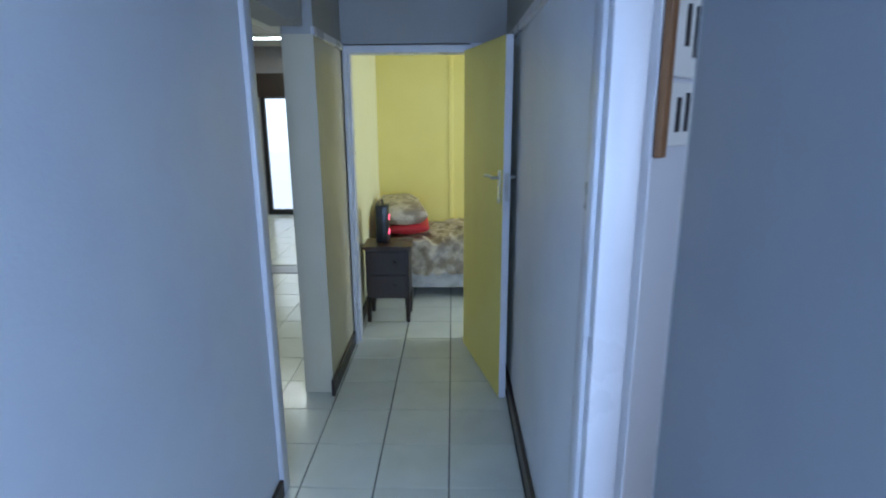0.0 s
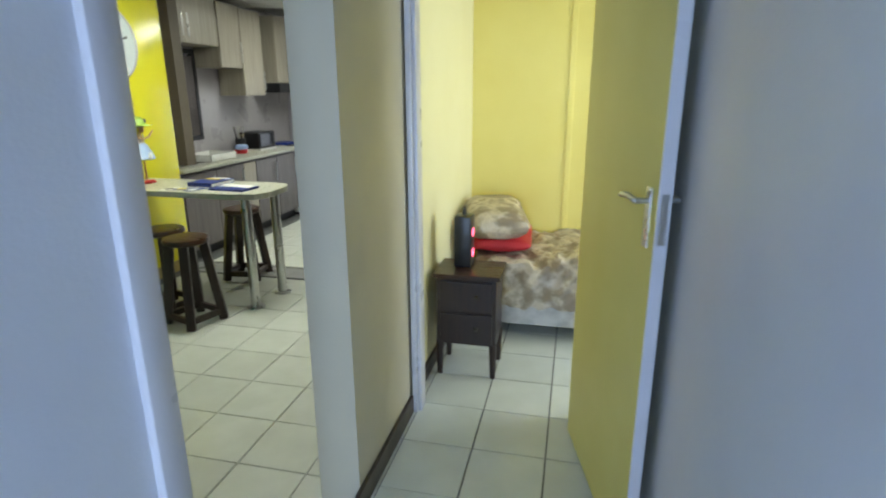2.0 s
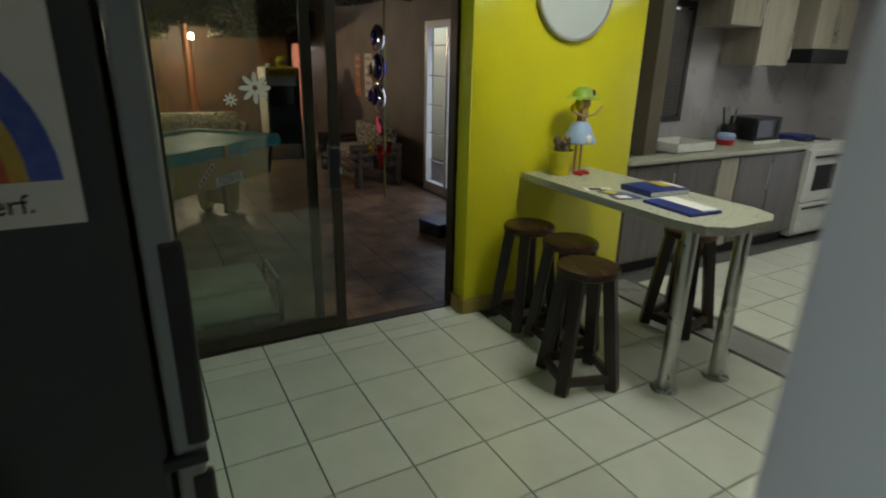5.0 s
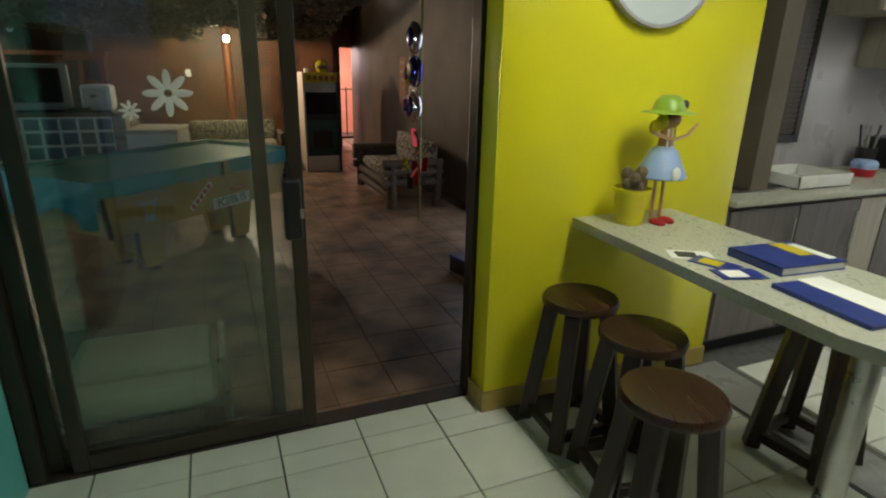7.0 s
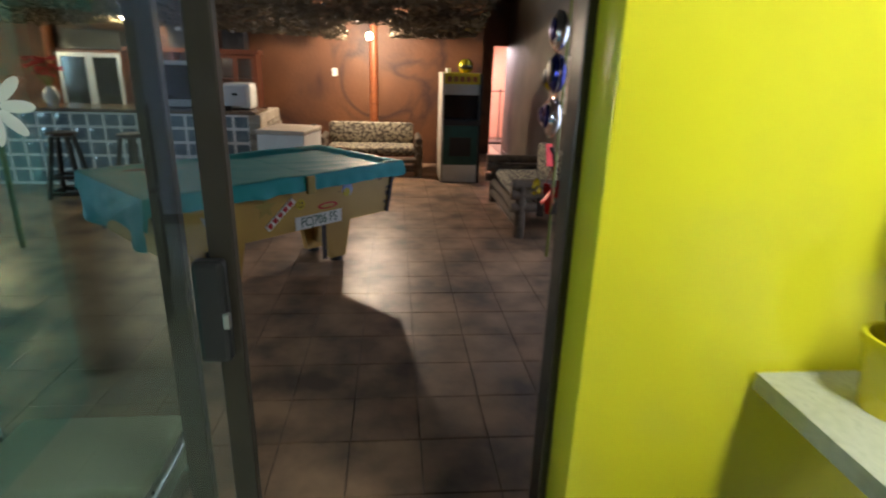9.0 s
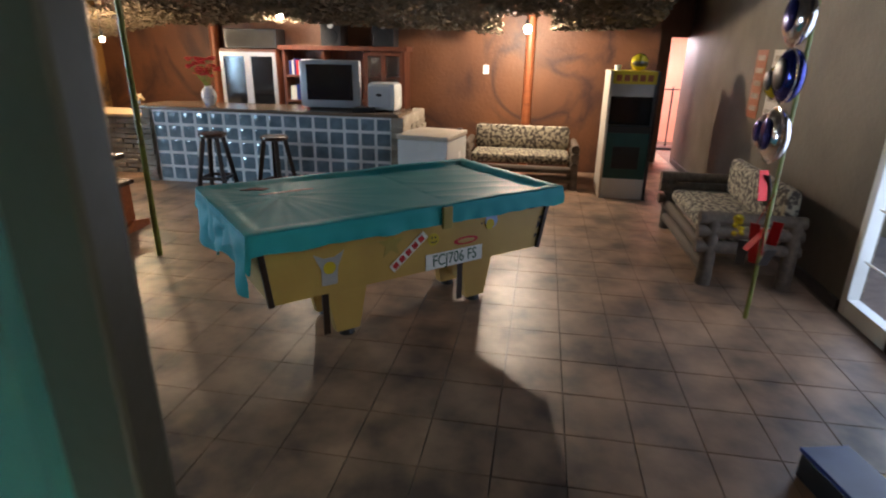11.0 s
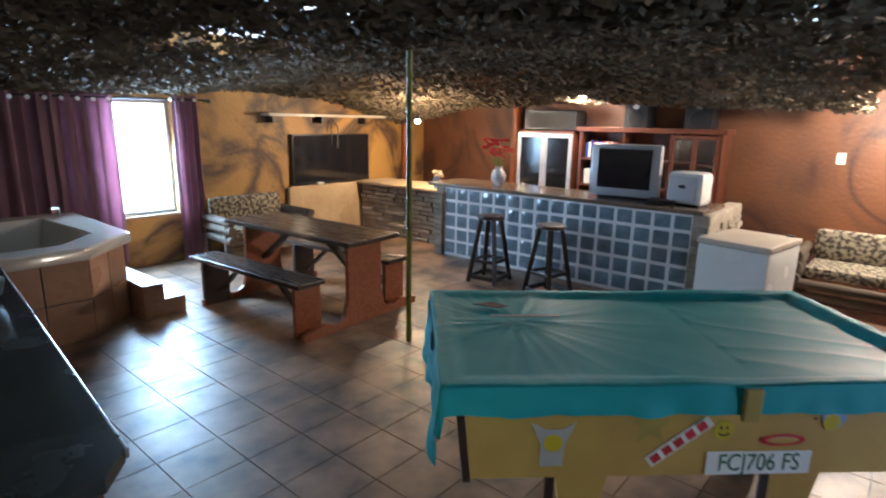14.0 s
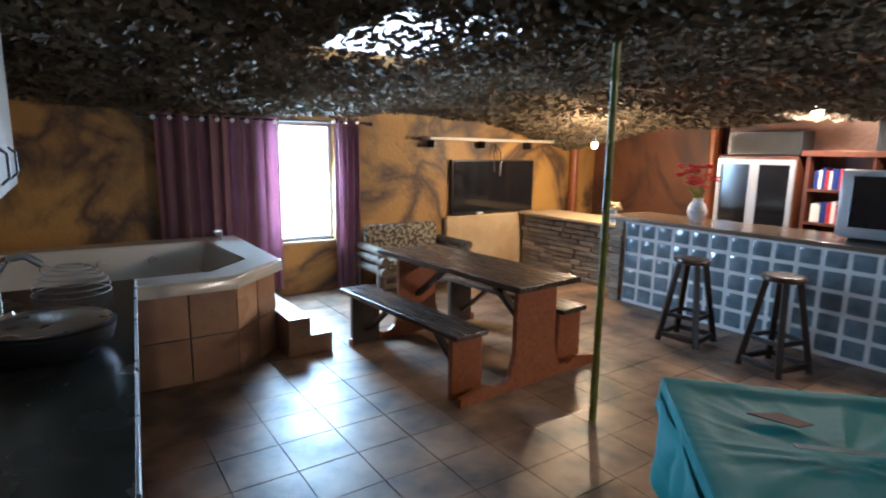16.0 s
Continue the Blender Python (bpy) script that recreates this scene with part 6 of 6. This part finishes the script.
part("lid", boxes((-0.155, 0.155, -0.105, 0.105, 0.12, 0.14), bevel=0.004), BLUE, bx)
f1 = thing("exercise_stand", "thin steel stand in the far salmon room", "stand", (-14.2, 6.3, G))
part("upright", bm_cone(B(), (0, 0, 0), (0, 0, 1.1), 0.015, 0.015, 8), BLACK, f1)
part("crossbar", bm_cone(B(), (0, -0.2, 1.05), (0, 0.25, 1.05), 0.012, 0.012, 8), BLACK, f1)
part("foot", boxes((-0.2, 0.2, -0.2, 0.2, 0, 0.04), bevel=0.01), BLACK, f1)
w3 = tagged(thing("window_3", "small bright window of the far room", "window"), kind="structure")
part("pane", boxes((-15.1, -15.09, 5.75, 6.05, 1.2, 1.85)), OUTSIDE, w3)
part("window_frame", boxes((-15.09, -15.08, 5.7, 6.1, 1.5, 1.53)), BLACK, w3)

# ---- camouflage netting under the roof ----
nr = np.random.RandomState(7)


def net_height(x, y):
    z = 2.16 + 0.05 * math.sin(x * 1.3) + 0.05 * math.sin(y * 1.1 + 1) + 0.05 * noise.noise((x * 1.2, y * 1.2, 0))
    z -= 0.22 * max(0, (-1.4 - y) / 1.5) + 0.24 * max(0, (-9.3 - x) / 1.6)
    d = math.hypot(x + 7.256, y - 0.96)
    return z - 0.06 * math.exp(-d * d * 2)


verts, faces = [], []
for k in range(125000):
    x, y = nr.uniform(-11.0, -3.8), nr.uniform(-2.8, 5.3)
    thin = (-7.4 < x < -6.0 and -0.9 < y < 0.9) or (-8.1 < x < -7.0 and 3.0 < y < 3.8)
    if min(math.hypot(x + 10.78, y - 0.54), math.hypot(x + 9.87, y + 1.4)) < 0.17 or (x < -10.1 and abs(y - 3.77) < 0.3):
        continue
    if thin and nr.rand() < 0.72:
        continue
    if noise.noise((x * 1.7, y * 1.7, 5)) > 0.32 and nr.rand() < 0.6:
        continue
    z = net_height(x, y) + nr.uniform(-0.05, 0.04)
    a, l, w, t = nr.uniform(0, 6.28), nr.uniform(0.011, 0.036), nr.uniform(0.005, 0.016), nr.uniform(-0.6, 0.6)
    ux, uy = math.cos(a), math.sin(a)
    i = len(verts)
    for s, q in ((-1, -1), (1, -0.6), (1.2, 0.7), (-0.8, 1)):
        verts.append((x + ux * l * s - uy * w * q, y + uy * l * s + ux * w * q, z + t * l * s * 0.6 + 0.012 * q * (1 if k % 2 else -1)))
    faces.append((i, i + 1, i + 2, i + 3))
me = bpy.data.meshes.new("camouflage_netting")
me.from_pydata(verts, [], faces)
me.materials.append(LEAF_NET)
tagged(new("camouflage_netting", me), "brown-green camouflage netting sagging under the roof", "netting", "", "stuff")

# ---- floor tiles ----


def tile_mesh(w, d, m):
    b = B()
    bm_box(b, (0, 0, 0), (w, d, 0.01))
    top = [v for v in b.verts if v.co.z > 0]
    bmesh.ops.scale(b, vec=((w - 0.003) / w, (d - 0.003) / d, 1), verts=top)
    return mesh_of("tile", b, m)


def joined(name, parent, rects, z, m):
    """Tiles beyond the near stretch, as one mesh."""
    vs, fs = [], []
    for x0, x1, y0, y1 in rects:
        i = len(vs)
        vs += [(x0, y0, z - 0.008), (x1, y0, z - 0.008), (x1, y1, z - 0.008), (x0, y1, z - 0.008)]
        vs += [(x0 + 0.0015, y0 + 0.0015, z), (x1 - 0.0015, y0 + 0.0015, z), (x1 - 0.0015, y1 - 0.0015, z), (x0 + 0.0015, y1 - 0.0015, z)]
        fs += [(i + 4, i + 5, i + 6, i + 7)] + [(i + a, i + (a + 1) % 4, i + 4 + (a + 1) % 4, i + 4 + a) for a in range(4)]
    me = bpy.data.meshes.new(name)
    me.from_pydata(vs, [], fs)
    me.materials.append(m)
    o = new(name, me)
    o.parent = parent
    o["kind"] = "stuff"


P = 0.336
tw = tile_mesh(P - 0.005, P - 0.005, TILE_W)
rest = []
count = 0
for i in range(-11, 8):
    for j in range(-16, 17):
        x, y = i * P, 3.6 + j * P
        cx, cy = x + P / 2, y + P / 2
        if i == -11:  # cut row along the sliding door
            if 2.7 < cy < 4.6:
                rest.append((-3.475, -3.363, y + 0.003, y + P - 0.003))
                rest.append((-3.622, -3.482, y + 0.003, y + P - 0.003))
            continue
        if 5.72 < cy < 5.95 and cx < -0.9:
            continue
        inside = (-0.74 < cx < 0.45 and -1.5 < cy < 3.9) or (-0.8 < cx < 2.4 and 3.8 < cy < 5.7) or (-3.6 < cx < -0.7 and 2.0 < cy < 9.0)
        if not inside:
            continue
        near = cy < 5.7 and cx < 0.9 and cy > 0.9
        if near and count < 300:
            o = new("tile", tw)
            o.parent = floor_house
            o.matrix_basis = pose(cx, cy, -0.005)
            count += 1
        else:
            rest.append((x + 0.0035, x + P - 0.0035, y + 0.0035, y + P - 0.0035))
joined("far_tiles", floor_house, rest, 0.0, TILE_W)
structure("floor_border", boxes((-3.45, -0.87, 5.64, 5.9, -0.008, 0.003)), TILE_G, "grey border tiles across the kitchen floor")
tb = tile_mesh(0.327, 0.305, TILE_B)
rest, count = [], 0
for i in range(-33, 4):
    for j in range(-22, 13):
        x, y = -4.56 + i * 0.33, 3.61 + j * 0.308
        cx, cy = x + 0.165, y + 0.154
        if not (-15.1 < cx < -3.65 and -2.9 < cy < 6.2):
            continue
        if -8.6 < cx and -0.9 < cy and count < 300:
            o = new("tile", tb)
            o.parent = floor_games
            o.matrix_basis = pose(cx, cy, G - 0.005, 0, 0, 0) @ pose(0, 0, 0, 0.1 * ((i * 7 + j * 3) % 5 - 2), 0.1 * ((i * 3 + j * 5) % 5 - 2), 0)
            count += 1
        else:
            rest.append((x + 0.002, x + 0.328, y + 0.002, y + 0.306))
joined("far_tiles", floor_games, rest, G, TILE_B)
